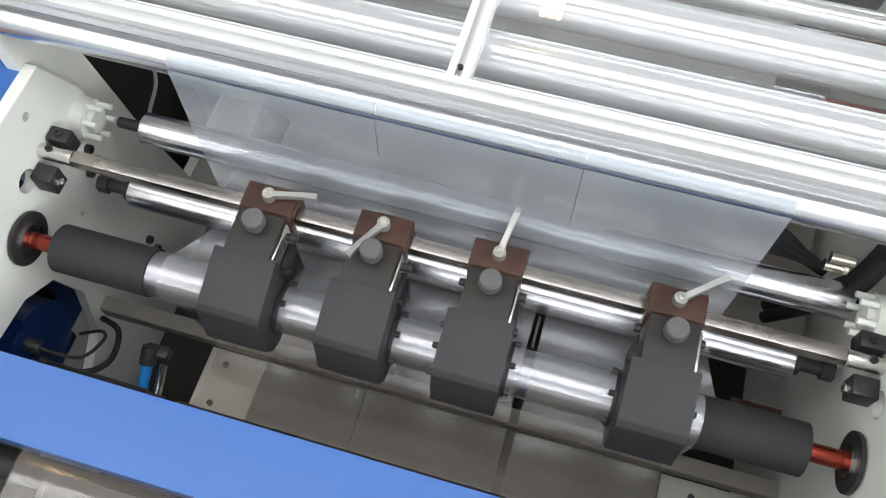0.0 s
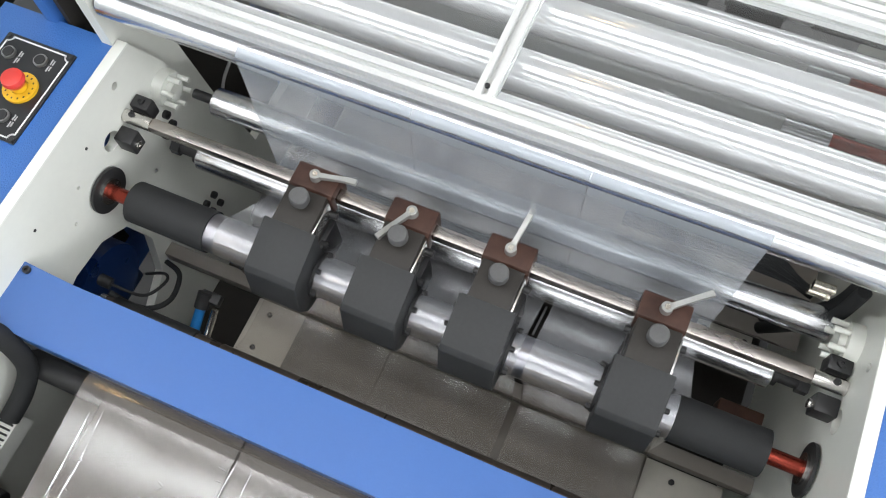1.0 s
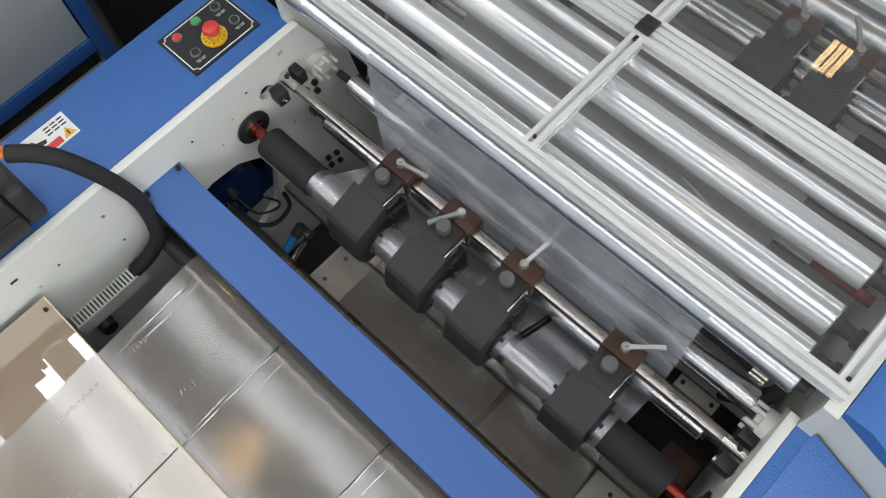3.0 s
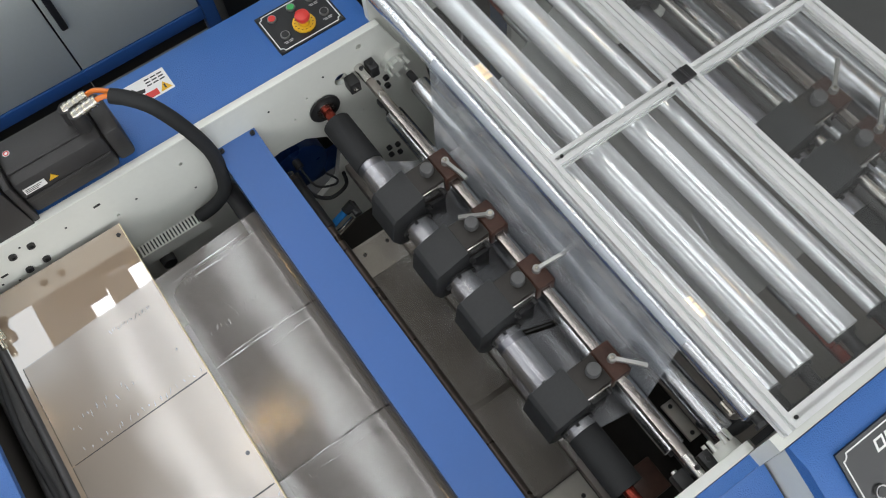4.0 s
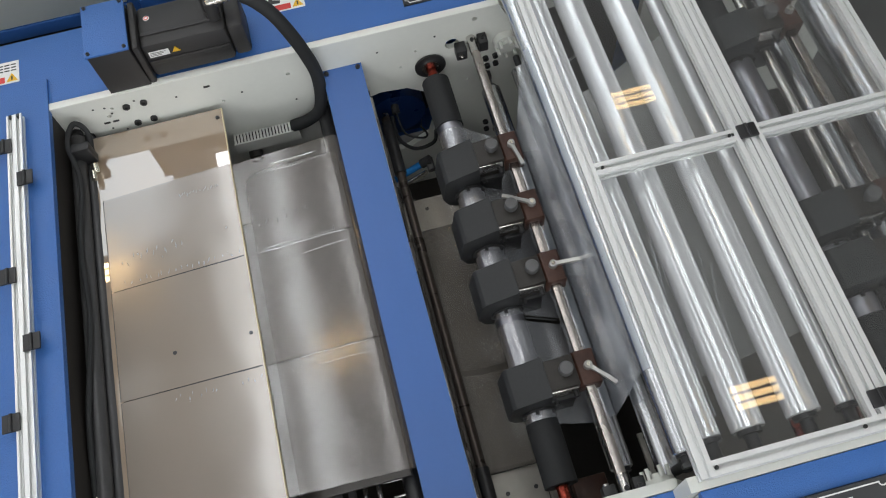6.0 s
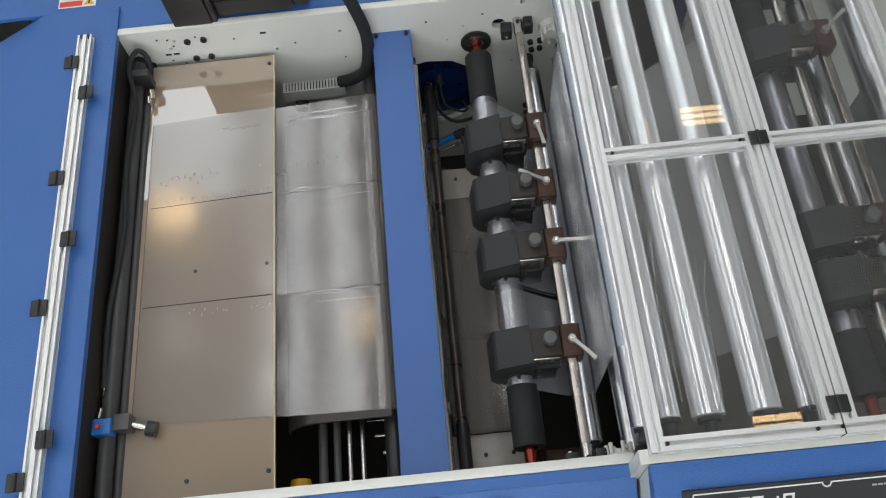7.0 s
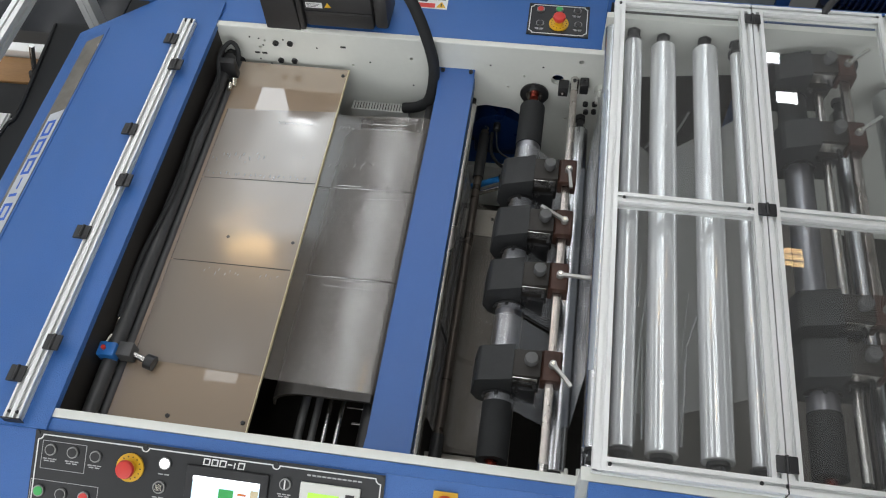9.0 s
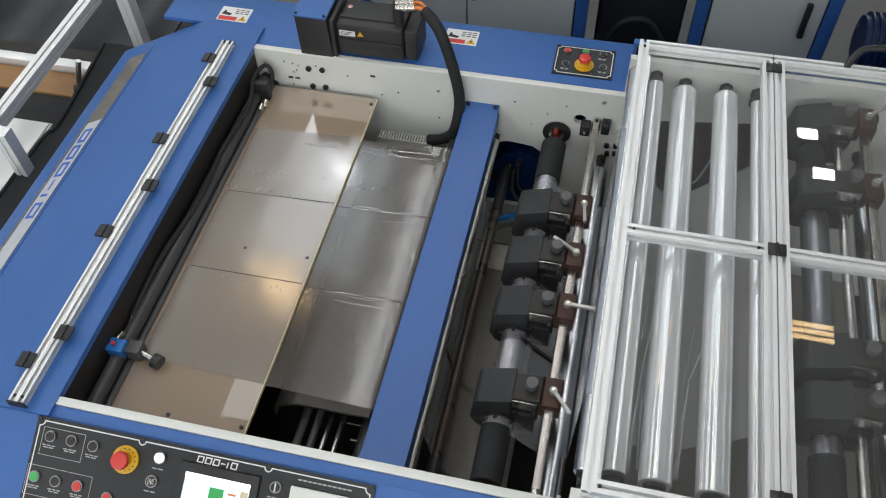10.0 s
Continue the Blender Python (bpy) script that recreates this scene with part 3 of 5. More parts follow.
def slide_bar(dx=0.0, dz=0.0):
    x, z = -0.086 + dx, 0.990 + dz
    b = thing("slide_bar", (x, 0.67, z), "bright drawn square steel bar in black clamps", "bar")
    half = 0.0112
    prof = [(x - half, z - half), (x + half, z - half), (x + half, z + half), (x - half, z + half)]
    part("bar", prism(B(), prof, "y", 0.055, 1.285, 0.002), BARSTEEL, b)
    for y0, y1, s in ((1.285, W - 0.001, 1), (0.001, 0.055, -1)):
        part("bar_end", cyl(B(), (x, y0, z), (x, y1, z), 0.0135, seg=28), STEEL, b, "turned round bar end")
        yc = W - 0.02 if s > 0 else 0.02
        cl = part("clamp", box(B(), x + 0.018, x + 0.045, yc - 0.019, yc + 0.019, z - 0.028, z + 0.012, 0.003), BLACKOX, b, "black clamp block")
        bolt(cl, (x + 0.032, yc, z + 0.012), (0, 0, 1), 0.007, 0.005)
        cl = part("clamp", box(B(), x - 0.050, x - 0.018, yc - 0.019, yc + 0.019, z - 0.045, z - 0.005, 0.003), BLACKOX, b, "black clamp block")
        bolt(cl, (x - 0.036, yc - s * 0.019, z - 0.025), (0, -s, 0), 0.008, 0.006, STEEL)
        bolt(b, (x, yc, z + 0.0125), (0, 0, 1), 0.006, 0.004, BLACKOX)
    return b


slide_bar()


def holder(name, y, lever_deg, long_lever=0.077):
    """Knife holder hung on the square bar: brown clamp, dark plate with knob, black housing over the shaft."""
    h = thing(name, (-0.086, y, 0.985), "black anodised knife holder clamped on the square bar", "knife holder", "knife holders on the bar")
    w, wc, wb = 0.037, 0.0415, 0.050
    # clamp over the bar, a notch below it
    cl = [(-0.112, 0.968), (-0.112, 1.018), (-0.106, 1.025), (-0.064, 1.025), (-0.059, 1.020), (-0.059, 0.968), (-0.0735, 0.968), (-0.0735, 1.0025), (-0.0985, 1.0025), (-0.0985, 0.968)]
    part("clamp", prism(B(), cl, "y", y - wc, y + wc, 0.0012), RUST, h, "brown burnished clamp")
    # plate with the knob
    up = [(-0.1125, 0.930), (-0.1125, 1.029), (-0.190, 1.022), (-0.195, 0.930)]
    pl = part("carrier_plate", prism(B(), up, "y", y - w, y + w, 0.0015), HOLDER_UP, h, "dark bronze plate")
    part("edge_strip", box(B(), -0.182, -0.118, y - w - 0.005, y - w - 0.001, 0.985, 1.019, 0.001), STEEL, pl, "bright ground strip")
    kb = B()
    cyl(kb, (-0.138, y, 1.020), (-0.138, y, 1.040), 0.0110, seg=24)
    cyl(kb, (-0.138, y, 1.040), (-0.138, y, 1.056), 0.0170, seg=32)
    cyl(kb, (-0.138, y, 1.056), (-0.138, y, 1.059), 0.0170, 0.0150, 32)
    part("knob", kb, KNOB, h, "round grey plunger knob")
    # housing with chamfered nose
    hs = [(-0.182, 0.860), (-0.182, 1.026), (-0.268, 0.998), (-0.277, 0.988), (-0.288, 0.908), (-0.272, 0.872), (-0.255, 0.862)]
    part("housing", prism(B(), hs, "y", y - wb, y + wb, 0.002), HOLDER, h, "black housing with chamfered nose")
    part("back_plate", box(B(), -0.182, -0.12, y - w - 0.010, y + w + 0.004, 0.872, 0.960, 0.002), BLACKOX, h)
    for x, z in ((-0.122, 0.985), (-0.168, 0.955), (-0.200, 0.935), (-0.245, 0.925)):
        bolt(h, (x, y - wb + (0.010 if x > -0.185 else 0), z), (0, -1, 0), 0.0068, 0.014, BLACKOX)
        bolt(h, (x, y + wb - (0.010 if x > -0.185 else 0), z), (0, 1, 0), 0.0062, 0.010, BLACKOX)
    for sy in (-1, 1):
        q0, q1 = y + sy * (wb + 0.0005), y + sy * (wb + 0.006)
        fl = part("side_flange", tube(B(), (-0.212, q0, 0.913), (-0.212, q1, 0.913), 0.0440, 0.0385, 32), BLACKOX, h)
        for a in (100, 35, -20, 165):
            bolt(fl, (-0.212 + 0.0415 * math.cos(radians(a)), q1, 0.913 + 0.0415 * math.sin(radians(a))), (0, sy, 0), 0.0050, 0.008, BLACKOX)
    # adjustable clamping lever
    p = Vector((-0.083, y, 1.0255))
    lv = B()
    cyl(lv, p, p + Vector((0, 0, 0.014)), 0.0105, 0.0095, 24)
    d = Vector((math.cos(radians(lever_deg)), math.sin(radians(lever_deg)), 0))
    s = Vector((-d.y, d.x, 0))
    prev = None
    for k, (dist, wd, z, th) in enumerate(((0.006, 0.0048, 0.008, 0.005), (0.03, 0.0042, 0.013, 0.0045), (0.055, 0.0045, 0.018, 0.004), (long_lever, 0.0050, 0.019, 0.004))):
        c = p + d * dist + Vector((0, 0, z))
        ring = [lv.verts.new(c + s * wd * a + Vector((0, 0, th * b))) for a, b in ((-1, -1), (1, -1), (1, 1), (-1, 1))]
        if prev:
            for i in range(4):
                lv.faces.new((prev[i], prev[(i + 1) % 4], ring[(i + 1) % 4], ring[i]))
        else:
            lv.faces.new(ring[::-1])
        prev = ring
    lv.faces.new(prev)
    bmesh.ops.recalc_face_normals(lv, faces=lv.faces)
    lever = part("lever", lv, LEVER, h, "pale cast clamping lever")
    part("lever_screw", cyl(B(), p + Vector((0, 0, 0.014)), p + Vector((0, 0, 0.0165)), 0.0048, seg=12), BRASS, h)
    part("screw_neck", cyl(B(), p + Vector((0, 0, -0.002)), p + Vector((0, 0, 0.001)), 0.006, seg=12), BLACKOX, h)
    return h


for y, deg in ((0.937, -83), (0.752, 155), (0.572, -8), (0.304, -52)):
    holder("knife_holder", y, deg)

# the same gear a step higher in the next unit
slitting_shaft(0.765, 0.17, "steel slitting shaft under the second clear cover")
slide_bar(0.765, 0.17)
roller("guide_roller", 0.620, 1.115, 0.013, 0.06, 1.30, STEEL, "slim bright rod below the knife holders of the second unit", 0.008, 0.03)
roller("guide_roller", 0.713, 1.022, 0.029, 0.085, 1.245, ALU_ROLL, "polished steel guide roller under the second cover", 0.012, 0.045)
first = holder("knife_holder", 0.466, 40)
first.location = Vector((-0.086 + 0.765, 0.466, 1.155))
for y in (0.332, 1.022, 1.285):
    copy_thing(first, pose(-0.086 + 0.765, y, 1.155))


# ---- film web ----
LANES = ((0.212, 0.483), (0.488 + 0.012, 0.775), (0.779, 1.085))
def film_web():
    up = [(0.0, 1.222), (-0.010, 1.212), (-0.0145, 1.196)] + [(-0.0145 - 0.0065 * k / 12, 1.196 - 0.344 * k / 12) for k in range(1, 13)]
    low = arc(-0.052, 0.852, 0.0308, -10, -125, 8)
    over = [(-0.075, 0.836), (-0.10, 0.858), (-0.14, 0.895)] + arc(-0.212, 0.913, 0.0395, 55, 225, 14)
    down = [(-0.224, 0.80), (-0.213, 0.68), (-0.2075, 0.60), (-0.213, 0.583), (-0.25, 0.580), (-0.30, 0.580), (-0.345, 0.600), (-0.378, 0.65), (-0.391, 0.705)]
    rise = [(-0.391, 0.705), (-0.393, 0.735), (-0.402, 0.80), (-0.424, 0.885), (-0.440, 0.93)]
    table = [(-0.46, 0.925), (-0.515, 0.944), (-0.545, 0.9565)] + [(-0.545 - 0.2835 * k / 10, 0.9570) for k in range(1, 11)]
    bed = [(-0.832 - 0.353 * k / 12, 0.9690) for k in range(13)] + [(-1.2, 0.955), (-1.205, 0.86)]
    lanes_t = ((0.205, 0.5287), (0.5320, 0.8367), (0.8400, 1.128))
    web = thing("film_web", (-0.3, 0.65, 0.58), "clear plastic film slit into three lanes running through the rollers", "plastic film")
    for i, ((a, b), (c, d)) in enumerate(zip(LANES, lanes_t)):
        part("hanging_lane", sheet(B(), up + low, (a, 0.484, 0.7760)[i], b, 16, 0.0005, i), FILM_UP, web)
        part("taut_lane", sheet(B(), over[:10], a, b, 16, 0.0004, i + 5), FILM_TIGHT, web)
        part("lower_lane", sheet(B(), over[9:] + down, a, b, 16, 0.0006, i + 5), FILM_LOW, web)
        part("rising_lane", sheet(B(), rise, a, b, 16, 0.0006, i + 7), FILM_UP, web, "grey lane of film rising under the beam")
        part("table_lane", sheet(B(), table, c, d, 24, 0.0006, i + 9, 0.1), FILM, web, "flat lane of film over the table")
        part("bed_lane", sheet(B(), bed, c, d, 24, 0.0008, i + 9, 0.1), FILM_BED, web, "flat lane of film lying on the acrylic")
    # thin dark strips laid between the lanes stand for the shade in the slits
    for y in (0.5303, 0.8383):
        for x0, x1, z in ((-0.826, -0.55, 0.9572), (-1.18, -0.835, 0.9682)):
            k0, k1 = 0.1 * (x0 + 0.9) * (y - 0.45), 0.1 * (x1 + 0.9) * (y - 0.45)
            bm = prism(B(), [(x0, y + k0 - 0.0010), (x1, y + k1 - 0.0022), (x1, y + k1 + 0.0022), (x0, y + k0 + 0.0010)], "z", z, z + 0.0006)
            part("slit", bm, DARKVOID, web, "dark strip laid in the slit for its shade")
    # long creases beside the slits
    for n, (y, x0, x1, wd) in enumerate(((0.8365, -0.822, -0.56, 0.0022), (0.8455, -0.80, -0.57, 0.0014), (0.5285, -0.82, -0.56, 0.0020), (0.521, -0.78, -0.60, 0.0012),
                                         (1.092, -0.80, -0.575, 0.0026), (1.072, -0.75, -0.56, 0.002), (0.806, -0.70, -0.56, 0.0012), (0.500, -0.74, -0.56, 0.0013))):
        bm = B()
        prev = None
        for k in range(29):
            x = x0 + (x1 - x0) * k / 28
            f = max(0.05, 0.55 + 0.9 * noise.noise(Vector((x * 30, n * 5.1, 2.0)))) * min(1, k / 4 + 0.05, (28 - k) / 4 + 0.05)
            yy = y + 0.004 * noise.noise(Vector((x * 14, n * 3.3, 0.4))) + 0.1 * (x + 0.9) * (y - 0.45)
            ring = [bm.verts.new((x, yy - wd * f, 0.9584)), bm.verts.new((x, yy, 0.9584 + wd * f * 0.8)), bm.verts.new((x, yy + wd * f, 0.9584))]
            if prev:
                for i in (0, 1):
                    bm.faces.new((prev[i], ring[i], ring[i + 1], prev[i + 1]))
            prev = ring
        part("crease_ridge", bm, FILM_CREASE, web)
    # web threaded over the rollers under the lid
    part("threaded_web", sheet(B(), [(0.378, 1.144), (0.34, 1.10), (0.284, 1.05), (0.22, 0.98), (0.162, 0.95), (0.11, 1.0), (0.06, 1.10)], 0.225, 1.09, 20, 0.006, 3), FILM_THREAD, web)
    for p, q, wd in (((0.118, 0.370), (0.106, 0.090), 0.006), ((0.118, 0.370), (0.140, 0.540), 0.005), ((0.122, 0.360), (0.128, 0.10), 0.003),
                     ((0.228, 0.346), (0.214, 0.095), 0.006), ((0.228, 0.346), (0.256, 0.440), 0.004), ((0.236, 0.50), (0.215, 0.30), 0.003), ((0.120, 0.62), (0.112, 0.45), 0.003)):
        a, b = Vector((*p, 1.122)), Vector((*q, 1.112))
        e = Vector((wd, 0, 0))
        bm = B()
        vs = [bm.verts.new(v) for v in (a, a + e * 0.4 + Vector((0, 0, 0.003)), b - e, b + Vector((0, 0, 0.004)), b + e)]
        bm.faces.new((vs[0], vs[2], vs[3]))
        bm.faces.new((vs[0], vs[3], vs[1]))
        bm.faces.new((vs[1], vs[3], vs[4]))
        part("fold", bm, FILM_CREASE, web)
    # a narrow dark strip in the lane gap beside the third holder
    part("loose_strip", sheet(B(), [(-0.088, 0.852), (-0.115, 0.876), (-0.14, 0.899), (-0.175, 0.930)], 0.4895, 0.4935, 2, 0.001, 2), KNOB, web, "narrow dark strip in the gap between the lanes")
    return web


film_web()


def acrylic_table():
    t = thing("acrylic_table", (-1.0, 0.65, 0.96), "bronze-tinted clear acrylic sheet screwed over the film", "acrylic sheet")
    part("sheet", box(B(), -1.20, -0.832, 0.002, 1.325, 0.960, 0.966), BRONZE, t)
    part("bright_edge", box(B(), -0.832, -0.829, 0.002, 1.325, 0.9572, 0.9672), BRONZE_EDGE, t, "pale sawn edge")
    for x, y in ((-1.043, 0.621), (-0.850, 0.623), (-1.043, 0.066), (-0.845, 0.072), (-0.845, 1.295)):
        part("screw", cyl(B(), (x, y, 0.966), (x, y, 0.970), 0.006, 0.005, 14), BLACKOX, t)
    b = thing("cable_duct", (-0.74, 1.33, 0.79), "light grey slotted cable duct on the rear plate", "cable duct")
    part("channel", box(B(), -0.84, -0.64, W - 0.034, W - 0.001, 0.760, 0.796, 0.001), BLACKOX, b)
    for k in range(20):
        part("tooth", box(B(), -0.838 + k * 0.0099, -0.8325 + k * 0.0099, W - 0.036, W - 0.001, 0.790, 0.803), CREAM_EDGE, b)
    part("lip", box(B(), -0.84, -0.64, W - 0.040, W - 0.036, 0.755, 0.803), CREAM_EDGE, b)


acrylic_table()


# ---- covers of aluminium profile and clear panes ----
def extrusion(name, parent, axis, a, b, c0, c1, z0, z1, grooves=1):
    """An extrusion from a to b along the axis; c0..c1 its width across; slots along its top and sides."""
    d = min(0.012, (z1 - z0) * 0.42)
    n = grooves
    w = (c1 - c0) / n
    g = 0.0046
    u = min(0.004, w * 0.5 - g - 0.0022)
    top = []
    for k in range(n):
        m = c0 + w * (k + 0.5)
        top += [(m - g, z1), (m - g, z1 - 0.002), (m - g - u, z1 - 0.002), (m - g - u, z1 - d), (m + g + u, z1 - d), (m + g + u, z1 - 0.002), (m + g, z1 - 0.002), (m + g, z1)]
    zm = (z0 + z1) / 2
    right = [(c1, z1), (c1, zm + g), (c1 - d, zm + g), (c1 - d, zm - g), (c1, zm - g), (c1, z0)]
    left = [(c0, z0), (c0, zm - g), (c0 + d, zm - g), (c0 + d, zm + g), (c0, zm + g), (c0, z1)]
    bm = B()
    prism(bm, left + top + right, axis, a, b)
    return part(name, bm, ALU, parent)


def hinge_clip(parent, x, y, z, w=0.040, d=0.026, axis="x"):
    bm = B()
    if axis == "x":
        box(bm, x - w / 2, x + w / 2, y - d / 2, y + d / 2, z, z + 0.006, 0.0012)
        cyl(bm, (x, y - d / 2, z + 0.006), (x, y + d / 2, z + 0.006), 0.004, seg=12)
    p = part("hinge", bm, BLACK, parent, "black plastic hinge")
    return p


def lids():
    zt, zb = 1.270, 1.240
    y0, y1 = -0.037, 1.425
    cross = 0.672
    l1 = thing("hinged_cover", (0.2, 0.67, zb), "clear hinged cover in a slotted aluminium frame", "machine cover", "hinged covers")
    extrusion("rail", l1, "y", y0, y1, 0.004, 0.034, zb, zt)
    extrusion("rail", l1, "y", y0 + 0.03, y1 - 0.03, 0.366, 0.396, zb, zt)
    extrusion("rail", l1, "x", 0.034, 0.396, y0, y0 + 0.03, zb, zt)
    extrusion("rail", l1, "x", 0.034, 0.396, y1 - 0.03, y1, zb, zt)
    extrusion("rail", l1, "x", 0.034, 0.366, cross - 0.015, cross + 0.015, zb, zt)
    for a, b in ((y0 + 0.031, cross - 0.016), (cross + 0.016, y1 - 0.031)):
        part("pane", box(B(), 0.035, 0.365, a, b, 1.2505, 1.2535), PANE, l1, "clear acrylic pane").visible_shadow = False
    l2 = thing("hinged_cover", (0.6, 0.67, zb), "clear hinged cover beside its twin, aluminium framed", "machine cover", "hinged covers")
    extrusion("rail", l2, "y", y0 + 0.03, y1 - 0.03, 0.399, 0.429, zb, zt)
    extrusion("rail", l2, "y", y0, y1, 0.755, 0.785, zb, zt)
    extrusion("rail", l2, "x", 0.399, 0.755, y0, y0 + 0.03, zb, zt)
    extrusion("rail", l2, "x", 0.399, 0.755, y1 - 0.03, y1, zb, zt)
    extrusion("rail", l2, "x", 0.429, 0.755, cross - 0.015, cross + 0.015, zb, zt)
    for a, b in ((y0 + 0.031, cross - 0.016), (cross + 0.016, y1 - 0.031)):
        part("pane", box(B(), 0.430, 0.754, a, b, 1.2505, 1.2535), PANE, l2, "clear acrylic pane").visible_shadow = False
    for y in (0.023, cross, 1.360):
        hinge_clip(l1, 0.3975, y, zt, 0.044, 0.036)
    for x, y in ((0.04, y0 + 0.015), (0.345, y0 + 0.015), (0.05, cross), (0.355, cross), (0.02, y1 - 0.03)):
        part("screw", cyl(B(), (x, y, zt - 0.003), (x, y, zt + 0.0015), 0.004, seg=12), BLACKOX, l1)
    part("end_cap", box(B(), 0.3965, 0.3985, y0 - 0.001, y0 + 0.02, zb, zt + 0.001), BLACK, l1)
    part("handle", sweep(B(), [(0.605, 1.415, 1.262), (0.625, 1.445, 1.282), (0.66, 1.478, 1.290), (0.74, 1.492, 1.290)], 0.011, 10), BLACK, l2, "black bent handle")
    r = thing("hood_rail", (-1.337, 0.65, H), "slotted aluminium rail with black hinges on the blue hood", "aluminium rail")
    extrusion("rail", r, "y", -0.045, 1.335, -1.362, -1.322, H + 0.008, H + 0.030, 2)
    for x, y in ((-1.369, 1.235), (-1.318, 1.125), (-1.369, 0.853), (-1.318, 0.668), (-1.371, 0.484), (-1.318, 0.156), (-1.373, 0.064)):
        hinge_clip(r, x, y, H + 0.030, 0.040, 0.042)
    for x in (-1.352, -1.332):
        part("screw", cyl(B(), (x, -0.03, H + 0.027), (x, -0.03, H + 0.0315), 0.004, seg=10), BLACKOX, r)
        part("end_slot", box(B(), x - 0.003, x + 0.003, 1.325, 1.3355, H + 0.02, H + 0.0305), BLACK, r)
    part("end_cap", box(B(), -1.366, -1.318, -0.049, -0.0455, H + 0.008, H + 0.031), BLACK, r)


lids()


# ---- drive motor on the rear cover, hose ----
def motor():
    m = thing("servo_motor", (-0.9, 1.43, H), "black servo motor on a blue-topped bracket on the rear cover", "motor")
    br = part("bracket", prism(B(), [(-1.090, H), (-1.092, 1.255), (-0.985, 1.255), (-0.978, H)], "y", 1.350, 1.515, 0.002), MOTOR, m)
    part("bracket_top", box(B(), -1.095, -0.982, 1.345, 1.520, 1.255, 1.262, 0.002), BLUE, br, "blue painted top plate")
    for x in (-1.085, -0.992):
        for y in (1.355, 1.510):
            bolt(br, (x, y, 1.262), (0, 0, 1), 0.005, 0.004)
    part("flange", box(B(), -0.978, -0.962, 1.352, 1.512, H + 0.004, 1.250, 0.004), MOTOR, m)
    bm = box(B(), -0.962, -0.735, 1.362, 1.502, H + 0.010, 1.236, 0.014)
    body = part("body", bm, MOTOR, m)
    part("rib", box(B(), -0.955, -0.74, 1.357, 1.363, 1.165, 1.180, 0.002), MOTOR, body)
    part("rib", box(B(), -0.955, -0.74, 1.395, 1.405, 1.235, 1.241, 0.002), MOTOR, body)
    part("end_cover", box(B(), -0.735, -0.690, 1.368, 1.496, H + 0.014, 1.230, 0.012), MOTOR, m)
    part("rating_plate", box(B(), -0.948, -0.895, 1.3595, 1.3615, 1.192, 1.212), WHITE, body, "silver rating plate")
    for k in range(3):
        part("print_bar", box(B(), -0.944, -0.915 + 0.006 * k, 1.3588, 1.3594, 1.197 + k * 0.005, 1.1985 + k * 0.005), BLACK, body)
    part("warning_sign", prism(B(), [(-0.888, 1.196), (-0.866, 1.196), (-0.877, 1.214)], "y", 1.3592, 1.3612), YELLOW, body, "yellow warning triangle")
    part("round_sticker", cyl(B(), (-0.935, 1.455, 1.236), (-0.935, 1.455, 1.2372), 0.008, seg=20), WHITE, body, "white round sticker")
    part("sticker_mark", tube(B(), (-0.935, 1.455, 1.2372), (-0.935, 1.455, 1.2378), 0.0065, 0.004, 20), RED, body)
    for y, xa, za in ((1.407, -0.700, 1.300), (1.446, -0.712, 1.288)):
        part("socket", cyl(B(), (xa - 0.058, y, 1.225), (xa - 0.055, y, za - 0.006), 0.0175, seg=20), MOTOR, m)
        a, d = Vector((xa - 0.062, y, za - 0.012)), Vector((0.062, -0.002, 0.012))
        pg = part("plug", cyl(B(), a, a + d, 0.0115, seg=20), BRASS, m, "ribbed metal plug")
        for k in range(4):
            q = a + d * (0.12 + 0.22 * k)
            part("plug_ring", cyl(B(), q, q + d * 0.11, 0.0135, seg=20), STEEL, pg)
    c = thing("cable_hose", (-0.65, 1.41, 1.29), "black corrugated cable hose with orange cables", "hose")
    part("cable", sweep(B(), [(-0.705, 1.405, 1.299), (-0.685, 1.402, 1.302), (-0.655, 1.400, 1.288)], 0.0062, 8), ORANGE, c, "orange cable")
    part("cable", sweep(B(), [(-0.715, 1.444, 1.287), (-0.69, 1.432, 1.298), (-0.655, 1.405, 1.290)], 0.0062, 8), ORANGE, c, "orange cable")
    part("hose", sweep(B(), [(-0.669, 1.404, 1.290), (-0.638, 1.376, 1.284), (-0.600, 1.343, 1.250), (-0.560, 1.321, 1.139), (-0.540, 1.312, 1.017), (-0.557, 1.300, 0.895), (-0.60, 1.308, 0.838), (-0.654, 1.316, 0.815)], 0.0185, 14), RUBBER, c)
    b = thing("blue_gearbox", (-0.33, 1.42, 0.62), "dark blue motor behind the opening of the rear plate", "motor")
    part("body", cyl(B(), (-0.33, W + 0.03, 0.66), (-0.33, W + 0.20, 0.66), 0.095, seg=32), BLUE_DEEP, b)
    part("box", box(B(), -0.42, -0.25, W + 0.05, W + 0.19, 0.52, 0.63, 0.008), BLUE_DEEP, b)
    part("cable", sweep(B(), [(-0.335, 1.352, 0.70), (-0.322, 1.300, 0.655), (-0.272, 1.285, 0.630), (-0.250, 1.310, 0.605), (-0.262, 1.36, 0.585)], 0.0035, 8), RUBBER, b)
    part("cable", sweep(B(), [(-0.350, 1.352, 0.69), (-0.345, 1.295, 0.64), (-0.300, 1.270, 0.600), (-0.235, 1.290, 0.580), (-0.215, 1.34, 0.570)], 0.006, 8), RUBBER, b)
